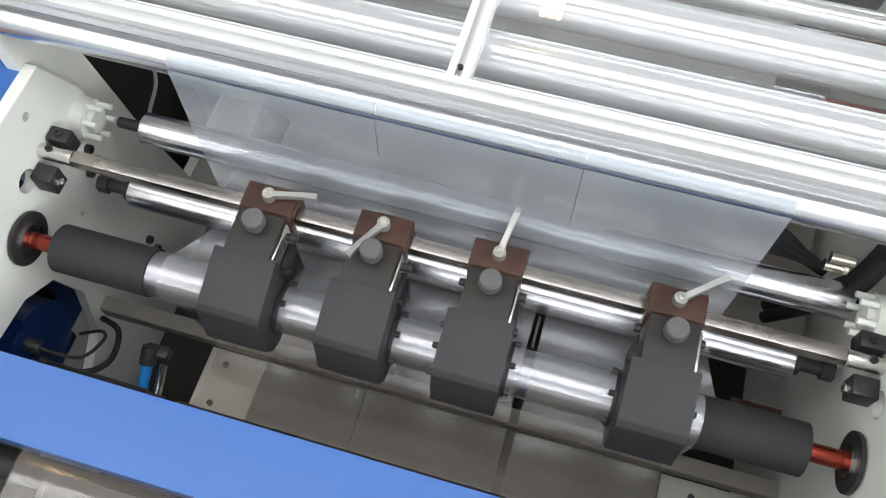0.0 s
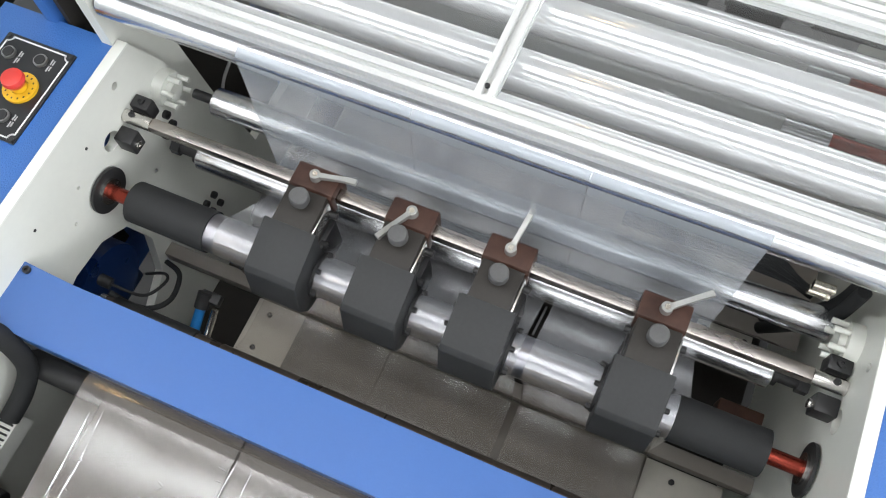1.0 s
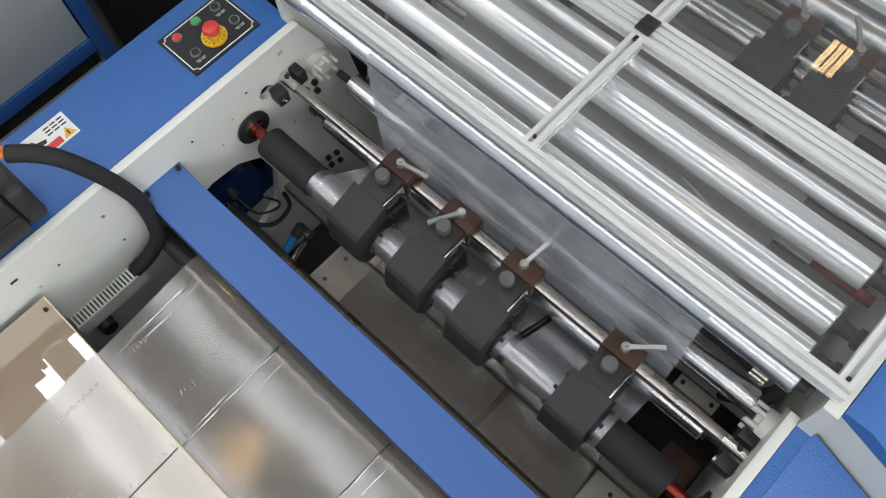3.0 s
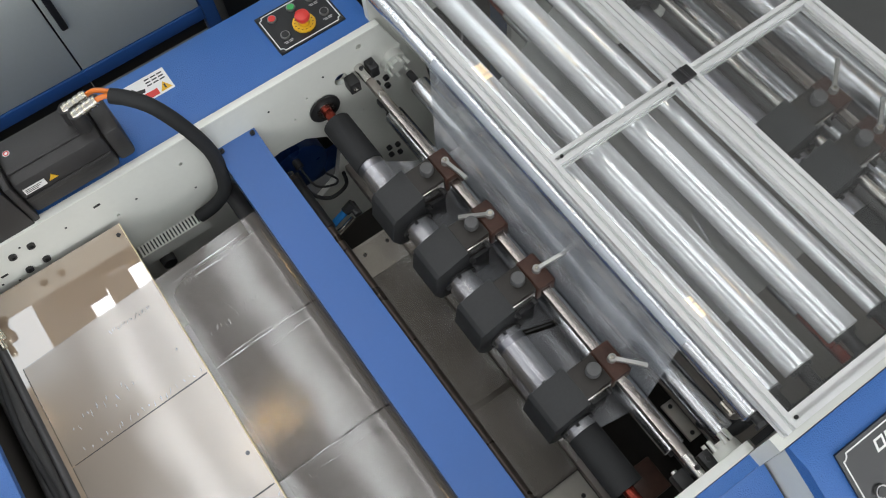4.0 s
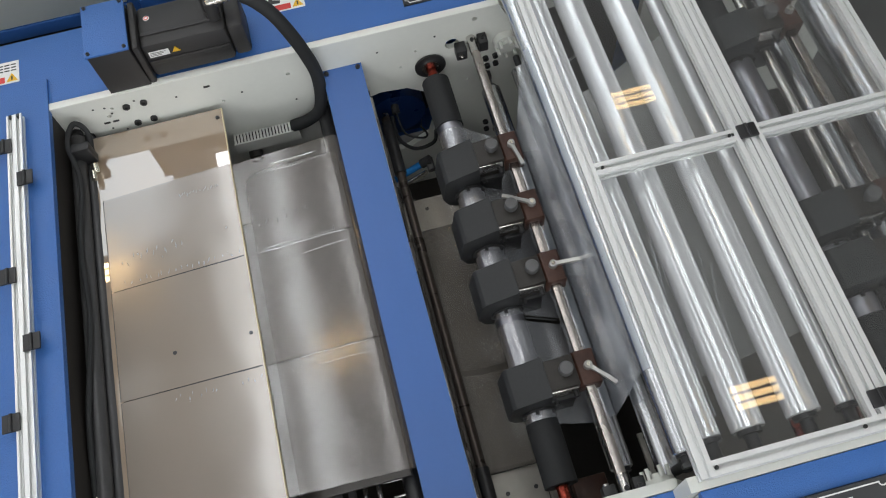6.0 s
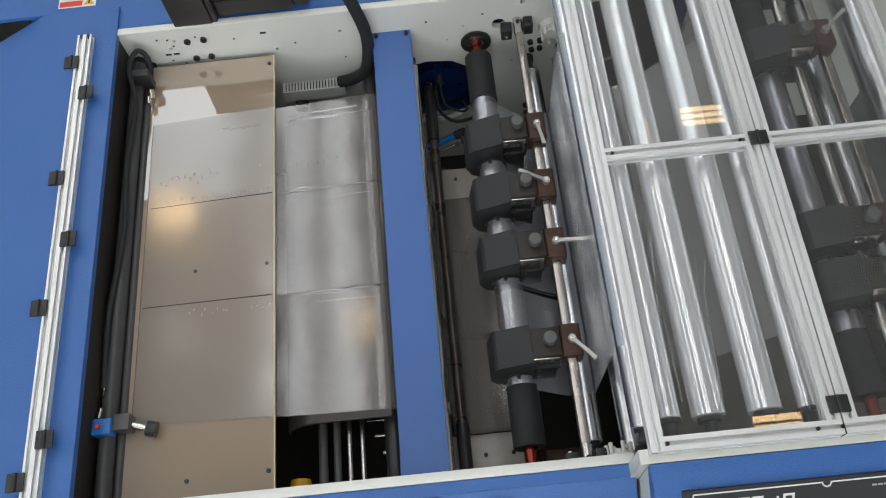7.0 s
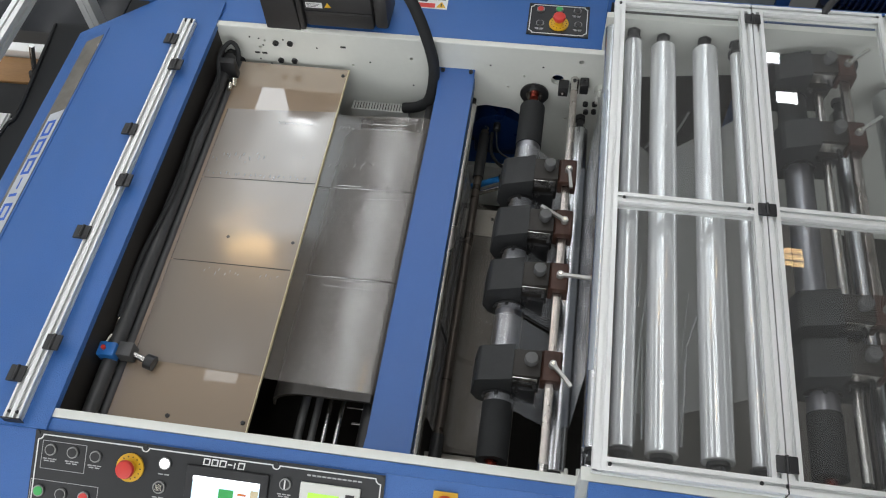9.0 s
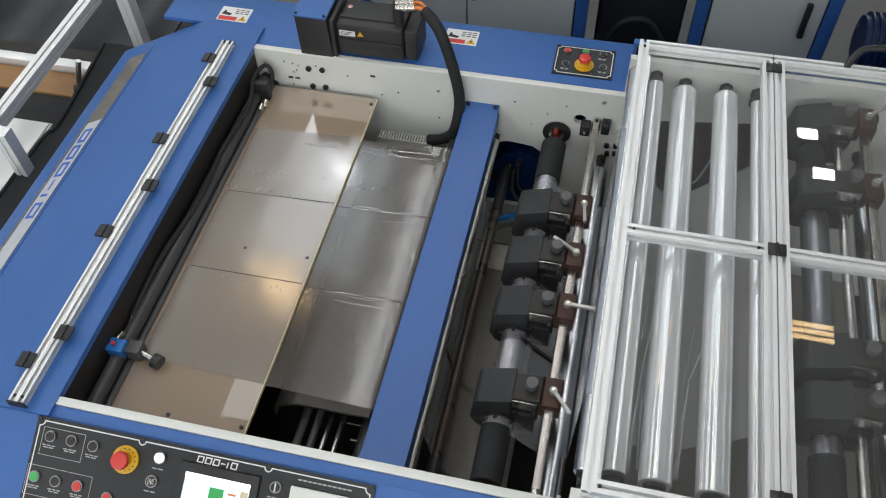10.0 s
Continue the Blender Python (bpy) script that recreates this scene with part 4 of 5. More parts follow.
    part("terminal", cyl(B(), (-0.335, 1.352, 0.70), (-0.335, 1.40, 0.715), 0.013, seg=16), BLACKOX, b)
    # added near-black sheet, gives the opening behind the motor its shade
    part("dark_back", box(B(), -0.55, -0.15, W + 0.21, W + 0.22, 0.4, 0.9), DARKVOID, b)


motor()


def flanges():
    for yb, s, cx, cz in ((W, -1, 0.018, 0.945), (0.0, 1, -0.010, 0.985)):
        f = thing("bearing_flange", (cx, yb, cz), "light grey cast bearing flange with long studs", "bearing flange", "bearing flanges")
        part("disc", cyl(B(), (cx, yb, cz), (cx, yb + s * 0.022, cz), 0.038, 0.036, 32), CREAM, f)
        part("boss", cyl(B(), (cx, yb + s * 0.022, cz), (cx, yb + s * 0.034, cz), 0.021, seg=28), CREAM, f)
        for k in range(6):
            a = k * math.tau / 6 + 0.3
            q = Vector((cx + 0.029 * math.cos(a), yb + s * 0.022, cz + 0.029 * math.sin(a)))
            part("stud", cyl(B(), q, q + Vector((0, s * 0.026, 0)), 0.0050, seg=12), CREAM_EDGE, f)


flanges()


# ---- operator panels ----
def onto(bm, m):
    bmesh.ops.transform(bm, matrix=m, verts=bm.verts)
    return bm


def flat(pts, h0, h1, m):
    return onto(prism(B(), pts, "z", h0, h1), m)


def rect(x0, x1, v0, v1):
    return [(x0, v0), (x1, v0), (x1, v1), (x0, v1)]


def bar_of(x0, x1, v0, v1, m, h=0.0045):
    return flat(rect(x0, x1, v0, v1), h - 0.0006, h, m)


def outline_strip(x0, x1, v0, v1, w, notch, m, notches=()):
    """White border line with concave corners and small dips."""
    bm = B()
    pts = []
    for cx, cy, a0 in ((x1, v1, 180), (x0, v1, 270), (x0, v0, 0), (x1, v0, 90)):
        seg = [(cx + notch * math.cos(radians(a0 + 90 * k / 5)), cy + notch * math.sin(radians(a0 + 90 * k / 5))) for k in range(6)]
        if (cx, cy) == (x1, v1):
            pts += seg[::-1]
            for nx in sorted(notches, reverse=True):
                pts += [(nx + 0.009 * math.cos(radians(-180 * k / 6)), v1 + 0.009 * math.sin(radians(-180 * k / 6))) for k in range(7)]
        else:
            pts += seg[::-1]
    n = len(pts)
    for i in range(n):
        a, b = Vector((*pts[i], 0)), Vector((*pts[(i + 1) % n], 0))
        d = (b - a)
        if d.length < 1e-6:
            continue
        d.normalize()
        s = Vector((-d.y, d.x, 0)) * w / 2
        a2, b2 = a - d * w * 0.3, b + d * w * 0.3
        lo = [bm.verts.new(v) for v in (a2 - s, b2 - s, b2 + s, a2 + s)]
        hi = [bm.verts.new(v + Vector((0, 0, 0.0008))) for v in (a2 - s, b2 - s, b2 + s, a2 + s)]
        bm.faces.new(lo[::-1])
        bm.faces.new(hi)
        for k in range(4):
            bm.faces.new((lo[k], lo[(k + 1) % 4], hi[(k + 1) % 4], hi[k]))
    return onto(bm, m @ Matrix.Translation((0, 0, 0.004)))


def push_button(parent, x, v, m, cap, r=0.0135, name="push_button", label=""):
    b = part(name, onto(tube(B(), (x, v, 0.004), (x, v, 0.010), r, r * 0.80, 28), m), RING, parent, label)
    part("cap", onto(cyl(B(), (x, v, 0.004), (x, v, 0.0115), r * 0.78, seg=24), m), cap, b)
    return b


def emergency_stop(parent, x, v, m, r=0.031, lean=0.0):
    ring = part("stop_collar", onto(tube(B(), (x, v, 0.004), (x, v, 0.010), r, r * 0.5, 40), m), YELLOW, parent, "yellow emergency-stop collar")
    for k in range(14):
        a = k * math.tau / 14
        part("print_bar", onto(box(B(), x + r * 0.78 * math.cos(a) - 0.0018, x + r * 0.78 * math.cos(a) + 0.0018, v + r * 0.78 * math.sin(a) - 0.0012,
                                   v + r * 0.78 * math.sin(a) + 0.0012, 0.010, 0.0104), m), mat_dark_print, ring)
    part("stem", onto(cyl(B(), (x, v, 0.004), (x, v, 0.026), r * 0.46, seg=28), m), YELLOW, parent, "yellow stem")
    bm = B()
    cyl(bm, (x, v, 0.022), (x, v, 0.032), r * 0.52, r * 0.66, 36)
    cyl(bm, (x, v, 0.032), (x, v, 0.040), r * 0.66, r * 0.60, 36)
    cyl(bm, (x, v, 0.040), (x, v, 0.0425), r * 0.60, r * 0.40, 36)
    part("stop_button", onto(bm, m), RED, parent, "red mushroom button")


mat_dark_print = mat("dark_print", (0.05, 0.04, 0.02), 0.6, 0, (90, 0.03), (9, 0.06))


def text_bars(parent, x, v, m, width, rows=2, tall=0.003, h=0.0046):
    for k in range(rows):
        w = width * (1 - 0.18 * k)
        n = max(2, int(w / 0.011))
        for i in range(n):
            a = x - w / 2 + i * w / n
            part("print_bar", bar_of(a, a + w / n * 0.78, v - k * tall * 1.9 - tall / 2, v - k * tall * 1.9 + tall / 2, m, h), PRINT, parent)


def maker_mark(parent, x, v, m, width, height, material, h=0.0046, t=0.18):
    """The maker's mark as plain slanted frames and bars."""
    cw = width / 6.2
    th = height * t

    def stroke(pts):
        part("mark_stroke", flat([(x + px * cw + 0.12 * (py * height), v + py * height) for px, py in pts], h - 0.0007, h, m), material, parent)

    u = t
    q = th / cw
    for o in (0, 1.15, 2.3, 4.9):
        stroke([(o, 0), (o + 0.95, 0), (o + 0.95, u), (o, u)])
        stroke([(o, 1 - u), (o + 0.95, 1 - u), (o + 0.95, 1), (o, 1)])
        stroke([(o, u), (o + q, u), (o + q, 1 - u), (o, 1 - u)])
        stroke([(o + 0.95 - q, u), (o + 0.95, u), (o + 0.95, 1 - u), (o + 0.95 - q, 1 - u)])
    stroke([(3.45, 0.42), (4.1, 0.42), (4.1, 0.58), (3.45, 0.58)])
    stroke([(4.35, 0), (4.35 + q, 0), (4.35 + q, 0.85), (4.35, 0.85)])



def main_console():
    m = pose(0, -0.057, 1.100, 30, 0, 0)
    c = thing("operator_console", (-0.86, -0.2, 1.02), "black operator console with touch screen and push buttons on blue apron", "console")
    part("face_plate", flat(rect(-1.283, -0.440, -0.365, 0.002), 0.0, 0.004, m), PANEL, c)
    part("border_line", outline_strip(-1.274, -0.449, -0.356, -0.007, 0.0028, 0.012, m, (-1.009, -0.694)), WHITE, c, "white printed border")
    for x in (-1.276, -1.009, -0.694, -0.447):
        part("screw", onto(cyl(B(), (x, -0.005, 0.004), (x, -0.005, 0.007), 0.005, seg=14), m), BLACKOX, c)
    for x, s in ((-1.239, 0.040), (-1.184, 0.040), (-1.127, 0.042)):
        push_button(c, x, -s, m, BLACK)
        text_bars(c, x, -s - 0.022, m, 0.036, 2, 0.0026)
    for x0, x1, s0, s1 in ((-1.262, -1.152, 0.020, 0.086), (-1.286 + 0.006, -1.112, 0.112, 0.182)):
        for r in (rect(x0, x1, -s0 - 0.0012, -s0), rect(x0, x1, -s1, -s1 + 0.0012), rect(x0, x0 + 0.0012, -s1, -s0), rect(x1 - 0.0012, x1, -s1, -s0)):
            part("frame_line", flat(r, 0.004, 0.0046, m), PRINT, c)
    emergency_stop(c, -1.040, -0.056, m, 0.033)
    push_button(c, -0.957, -0.036, m, PILOT, 0.0145, "pilot_lamp", "white lit pilot lamp")
    text_bars(c, -0.957, -0.062, m, 0.030, 1, 0.0026)
    bz = push_button(c, -0.965, -0.092, m, BLACK, 0.0145, "buzzer", "black buzzer grille")
    for k in range(5):
        part("slit", onto(box(B(), -0.972 + k * 0.0032, -0.9708 + k * 0.0032, -0.099, -0.085, 0.0115, 0.0119), m), BRASS, bz)
    text_bars(c, -0.965, -0.116, m, 0.030, 1, 0.0026)
    push_button(c, -1.256, -0.138, m, GREEN, 0.0135, "push_button", "green start button")
    push_button(c, -1.201, -0.139, m, BLACK, 0.0135, "selector")
    push_button(c, -1.144, -0.139, m, RED, 0.0135, "push_button", "red stop button")
    for x in (-1.256, -1.201, -1.144):
        text_bars(c, x, -0.160, m, 0.034, 2, 0.0026)
    push_button(c, -1.065, -0.150, m, RED, 0.0135, "selector", "red lit selector")
    bez = part("screen_bezel", onto(box(B(), -0.903, -0.706, -0.205, -0.030, 0.004, 0.012, 0.003), m), BLACK, c, "black touch-screen bezel")
    part("screen", onto(box(B(), -0.884, -0.725, -0.188, -0.052, 0.0122, 0.0128), m), SCREEN, bez, "lit touch screen")
    for x0, x1, v0, v1, mt in ((-0.884, -0.725, -0.062, -0.052, PILOT), (-0.820, -0.785, -0.11, -0.075, GREEN), (-0.745, -0.727, -0.10, -0.07, BRONZE_EDGE), (-0.775, -0.755, -0.085, -0.08, ORANGE)):
        part("screen_field", onto(box(B(), x0, x1, v0, v1, 0.0129, 0.0133), m), mt, bez)
    maker_mark(c, -0.868, -0.028, m, 0.105, 0.016, WHITE)
    push_button(c, -0.668, -0.046, m, BLACK, 0.0135, "selector")
    part("pointer", onto(box(B(), -0.6695, -0.6665, -0.056, -0.036, 0.0115, 0.013), m), WHITE, c)
    text_bars(c, -0.668, -0.070, m, 0.034, 2, 0.0026)
    dv = part("display_unit", onto(box(B(), -0.632, -0.492, -0.175, -0.034, 0.004, 0.012, 0.003), m), CREAM_EDGE, c, "light grey display unit")
    part("display", onto(box(B(), -0.612, -0.540, -0.100, -0.056, 0.0122, 0.0128), m), LCD, dv, "green lit display")
    part("key_block", onto(box(B(), -0.525, -0.505, -0.100, -0.050, 0.0122, 0.0132), m), BLACKOX, dv)
    text_bars(c, -0.555, -0.019, m, 0.13, 1, 0.0034)
    # red switch beside the panel
    s = thing("main_switch", (-0.30, -0.09, 1.08), "red mushroom stop switch on a yellow plate", "switch")
    part("plate", flat(rect(-0.328, -0.272, -0.072, -0.016), 0.0, 0.004, m), YELLOW, s)
    part("switch_knob", onto(cyl(B(), (-0.300, -0.046, 0.004), (-0.300, -0.046, 0.026), 0.022, 0.019, 32), m), RED, s)


main_console()


def second_console():
    m = pose(0, -0.114, 1.237, 30, 0, 0)
    c = thing("operator_console", (0.3, -0.2, 1.18), "black operator console with white border on the next unit", "console")
    part("face_plate", flat(rect(0.056, 0.640, -0.28, 0.002), -0.001, 0.004, m), PANEL, c)
    part("border_line", outline_strip(0.065, 0.631, -0.272, -0.007, 0.0028, 0.012, m, (0.345,)), WHITE, c, "white printed border")
    maker_mark(c, 0.135, -0.048, m, 0.15, 0.026, WHITE)
    text_bars(c, 0.50, -0.022, m, 0.13, 1, 0.0034)
    for x in (0.10, 0.16):
        push_button(c, x, -0.11, m, BLACK)


second_console()


def rear_box():
    m = pose(0, 0, H)
    c = thing("button_panel", (-0.16, 1.49, H), "small black button panel with red emergency stop on the rear cover", "control panel")
    part("face_plate", flat(rect(-0.256, -0.060, 1.414, 1.559), 0.0, 0.004, m), PANEL, c)
    part("border_line", outline_strip(-0.249, -0.067, 1.421, 1.552, 0.0028, 0.010, m), WHITE, c, "white printed border")
    for x in (-0.250, -0.066):
        for y in (1.420, 1.553):
            part("screw", onto(cyl(B(), (x, y, 0.004), (x, y, 0.0065), 0.004, seg=12), m), BLACKOX, c)
    push_button(c, -0.218, 1.528, m, RED, 0.0125, "push_button", "red button")
    push_button(c, -0.158, 1.532, m, GREEN, 0.0125, "push_button", "green button")
    for x, y in ((-0.100, 1.530), (-0.216, 1.462), (-0.094, 1.466)):
        push_button(c, x, y, m, BLACK, 0.0125)
        text_bars(c, x, y - 0.019, m, 0.030, 2, 0.0024)
    emergency_stop(c, -0.156, 1.466, m, 0.031)


rear_box()


def warning_labels():
    for x0, y0 in ((-0.636, 1.500), (-1.448, 1.470)):
        m = pose(0, 0, H)
        s = thing("warning_label", (x0, y0, H), "white warning label with red band and yellow triangle", "label", "warning labels")
        part("label_sheet", flat(rect(x0, x0 + 0.112, y0, y0 + 0.076), 0.0002, 0.0014, m), WHITE, s)
        part("red_band", flat(rect(x0 + 0.004, x0 + 0.072, y0 + 0.004, y0 + 0.024), 0.0014, 0.0020, m), RED, s)
        part("triangle", flat([(x0 + 0.076, y0 + 0.006), (x0 + 0.108, y0 + 0.006), (x0 + 0.092, y0 + 0.034)], 0.0014, 0.0020, m), YELLOW, s)
        part("symbol", flat([(x0 + 0.090, y0 + 0.010), (x0 + 0.094, y0 + 0.010), (x0 + 0.094, y0 + 0.024), (x0 + 0.090, y0 + 0.024)], 0.0020, 0.0024, m), BLACK, s)
        part("symbol", flat([(x0 + 0.008, y0 + 0.034), (x0 + 0.042, y0 + 0.030), (x0 + 0.046, y0 + 0.040), (x0 + 0.024, y0 + 0.046), (x0 + 0.016, y0 + 0.060)], 0.0014, 0.0020, m), BLACK, s)
        for k in range(3):
            for i in range(3):
                a = x0 + 0.054 + i * 0.018
                part("print_bar", flat(rect(a, a + 0.014, y0 + 0.042 + k * 0.010, y0 + 0.046 + k * 0.010), 0.0014, 0.0019, m), BLACK, s)


warning_labels()


# ---- hood slot with maker's label ----
def hood_slot():
    b = math.degrees(math.atan2(0.194, 0.375))
    m = Matrix.Translation((-1.475, 0, 1.108)) @ pose(0, 0, 0, 0, -b, 0)
    s = thing("sight_window", (-1.72, 0.85, 0.98), "smeared clear sight window let into the sloping blue hood", "window")
    part("frame", flat(rect(-0.352, -0.238, 0.10, 1.40), 0.0006, 0.002, m), BLUE_SMOOTH, s)
    part("glass", flat(rect(-0.340, -0.250, 0.12, 1.37), 0.002, 0.003, m), mat("smeared_dark_glass", (0.17, 0.155, 0.13), 0.25, 0, (30, 0.3), (7, 0.5), 0.1, 60), s, "smeared grey glass")
    l = thing("maker_label", (-1.72, 0.7, 0.98), "white label with blue maker's mark on the sight window", "label")
    part("label_sheet", flat(rect(-0.322, -0.252, 0.30, 1.02), 0.0032, 0.0042, m), mat("grey_white_label", (0.52, 0.54, 0.57), 0.4, 0, (40, 0.1), (9, 0.15)), l)
    mm = m @ Matrix.Translation((-0.264, 0.985, 0)) @ pose(0, 0, 0, 0, 0, -90)
    maker_mark(l, 0, -0.046, mm, 0.42, 0.044, mat("blue_print", (0.02, 0.11, 0.52), 0.45, 0, (40, 0.1), (9, 0.1)), 0.0052, 0.24)


hood_slot()


# ---- what stands round the machine ----
def cabinets():
    y = 2.25
    for x0, x1, handle in ((-2.0, -1.185, None), (-1.145, -0.712, None), (-0.712, -0.252, -0.68), (0.285, 0.712, 0.648), (1.10, 1.60, None)):
        c = thing("control_cabinet", ((x0 + x1) / 2, y + 0.2, 0), "grey sheet-steel control cabinet with blue frame behind the machine", "cabinet", "control cabinets")
        part("body", box(B(), x0 + 0.002, x1 - 0.002, y + 0.022, y + 0.5, 0.4, 1.98), DARKVOID, c)
        d = part("door", box(B(), x0 + 0.003, x1 - 0.003, y, y + 0.02, 0.535, 1.95, 0.003), CABINET, c, "grey painted door")
        if handle:
            part("handle", box(B(), handle - 0.012, handle + 0.012, y - 0.022, y - 0.001, 0.74, 0.90, 0.006), BLACK, d, "black swing handle")
        part("rail", box(B(), x0 - 0.003, x1 + 0.003, y - 0.006, y + 0.021, 0.475, 0.532, 0.003), BLUE_SMOOTH, c, "blue base rail")
    for x in (-1.184, -0.250, 0.228, 0.714):
        p = thing("frame_post", (x, y, 0), "blue painted square post between the cabinets", "post", "cabinet posts")
        part("post", box(B(), x + 0.001, x + 0.037 if x < -1 else x + 0.052, y - 0.008, y + 0.05, 0.0, 2.0, 0.004), BLUE_SMOOTH, p)
    b = thing("dark_pump", (0.02, 2.45, 0), "black pump unit with hoses in the open bay", "pump")
    part("housing", box(B(), -0.15, 0.2, 2.35, 2.7, 0.0, 0.82, 0.02), BLACK, b)
    part("top_rail", box(B(), -0.17, 0.22, 2.28, 2.30, 0.90, 0.94, 0.004), GREYPLATE, b)
    part("hose", sweep(B(), [(-0.12, 2.32, 0.5), (-0.05, 2.28, 0.68), (0.06, 2.28, 0.70), (0.15, 2.31, 0.55)], 0.014, 10), RUBBER, b)
    # added near-black sheet for the shade at the back of the open bay
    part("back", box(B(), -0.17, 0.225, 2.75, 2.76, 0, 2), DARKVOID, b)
    g = thing("gear_motor", (0.95, 2.2, 0), "deep blue gear motor with ribbed housing behind the machine", "motor")
    part("body", cyl(B(), (0.84, 2.15, 0.82), (1.10, 2.15, 0.82), 0.10, seg=32), BLUE_DEEP, g)
    for k in range(9):
        part("rib", tube(B(), (0.86 + k * 0.024, 2.15, 0.82), (0.868 + k * 0.024, 2.15, 0.82), 0.115, 0.099, 32), BLUE_DEEP, g)
    part("terminal_box", box(B(), 0.90, 1.0, 2.03, 2.10, 0.84, 0.94, 0.006), BLUE_DEEP, g)
    part("stand", box(B(), 0.86, 1.08, 2.08, 2.22, 0.0, 0.725, 0.004), BLACKOX, g)


cabinets()


def delivery_end():
    x = -2.14
    r = thing("aluminium_beam", (x, 1.2, 0.95), "slotted aluminium beam of the delivery unit", "aluminium beam")
    extrusion("beam", r, "y", 0.2, 2.6, x - 0.024, x + 0.024, 0.875, 0.925)
    for y in (0.3, 2.5):
        part("leg", box(B(), x - 0.022, x + 0.022, y - 0.022, y + 0.022, 0, 0.874, 0.002), ALU, r)
    p = thing("aluminium_post", (-1.93, 1.66, 0.9), "slotted aluminium post of the delivery unit", "aluminium post")
    bm = prism(B(), [(-1.955, 1.64), (-1.93, 1.64), (-1.93, 1.644), (-1.92, 1.644), (-1.92, 1.64), (-1.905, 1.64), (-1.905, 1.69), (-1.955, 1.69)], "z", 0.0, 1.35)
    part("post", bm, ALU, p)
    q = thing("aluminium_post", (-2.05, 0.94, 0.95), "short grey aluminium post beside the bag stack", "aluminium post")
    part("post", prism(B(), [(-2.073, 0.917), (-2.055, 0.917), (-2.055, 0.922), (-2.045, 0.922), (-2.045, 0.917), (-2.027, 0.917), (-2.027, 0.963), (-2.073, 0.963)], "z", 0.0, 0.95), ALU, q)
    t = thing("delivery_table", (-2.3, 1.2, 0.6), "black delivery belt on a brown board frame", "conveyor")
    part("belt", box(B(), -2.9, -2.07, 0.2, 1.375, 0.66, 0.70, 0.004), RUBBER, t, "black belt")
    part("board", box(B(), -2.9, -2.10, 1.38, 1.505, 0.655, 0.705, 0.003), mat("brown_board", (0.30, 0.16, 0.06), 0.55, 0, (30, 0.2), (5, 0.15), stretch=(1, 8, 1)), t, "brown wooden board")
    part("rail", box(B(), -2.9, -2.08, 1.51, 1.555, 0.69, 0.735, 0.003), ALU, t, "aluminium side rail")
    part("skirt", prism(B(), [(-2.085, 0.2), (-2.075, 1.05), (-2.05, 1.17), (-2.07, 1.40), (-2.10, 1.66), (-1.865, 1.66), (-1.865, 0.2)], "z", 0.742, 0.750), RUBBER, t, "black rubber skirt")
    part("base", box(B(), -2.85, -1.98, 0.25, 1.7, 0.0, 0.655), DARKVOID, t)
    part("guide_rod", cyl(B(), (-2.10, 1.40, 0.70), (-2.05, 1.42, 0.86), 0.010, seg=16), STEEL, t, "bright guide rod")
    part("rod_clamp", cyl(B(), (-2.10, 1.40, 0.695), (-2.09, 1.404, 0.735), 0.020, seg=16), BLACKOX, t)
    part("edge_strip", sweep(B(), [(-2.10, 1.65, 0.752), (-2.07, 1.40, 0.756), (-2.05, 1.17, 0.756), (-2.075, 1.05, 0.752), (-2.085, 0.3, 0.75)], 0.007, 10), RUBBER, t)
    s = thing("bag_stack", (-2.2, 0.9, 0.7), "stack of white plastic bags lying on the black belt", "bag stack")
    for k in range(5):
        bm = box(B(), -2.60, -2.10 + 0.006 * (k % 2), 0.62 + 0.004 * k, 1.20 - 0.007 * (k % 3), 0.701 + k * 0.008, 0.708 + k * 0.008, 0.003)
        part("bag", bm, WHITE, s)
    c = thing("dark_cover", (-2.5, 2.0, 0.7), "smoked clear cover over the delivery unit", "machine cover")
    part("pane", box(B(), -3.5, -1.96, 1.68, 3.1, 0.60, 0.61), mat("smoked_pane", (0.03, 0.032, 0.036), 0.08, 0, (30, 0.1), (5, 0.3), spec=0.1), c)
    part("stay", box(B(), -3.5, -1.96, 3.1, 3.14, 0.55, 0.63), ALU, c)
    for x in (-3.46, -2.0):
        for y in (1.74, 3.12):
            part("leg", box(B(), x - 0.02, x + 0.02, y - 0.02, y + 0.02, 0.0, 0.599 if y < 3 else 0.549, 0.002), ALU, c)


delivery_end()


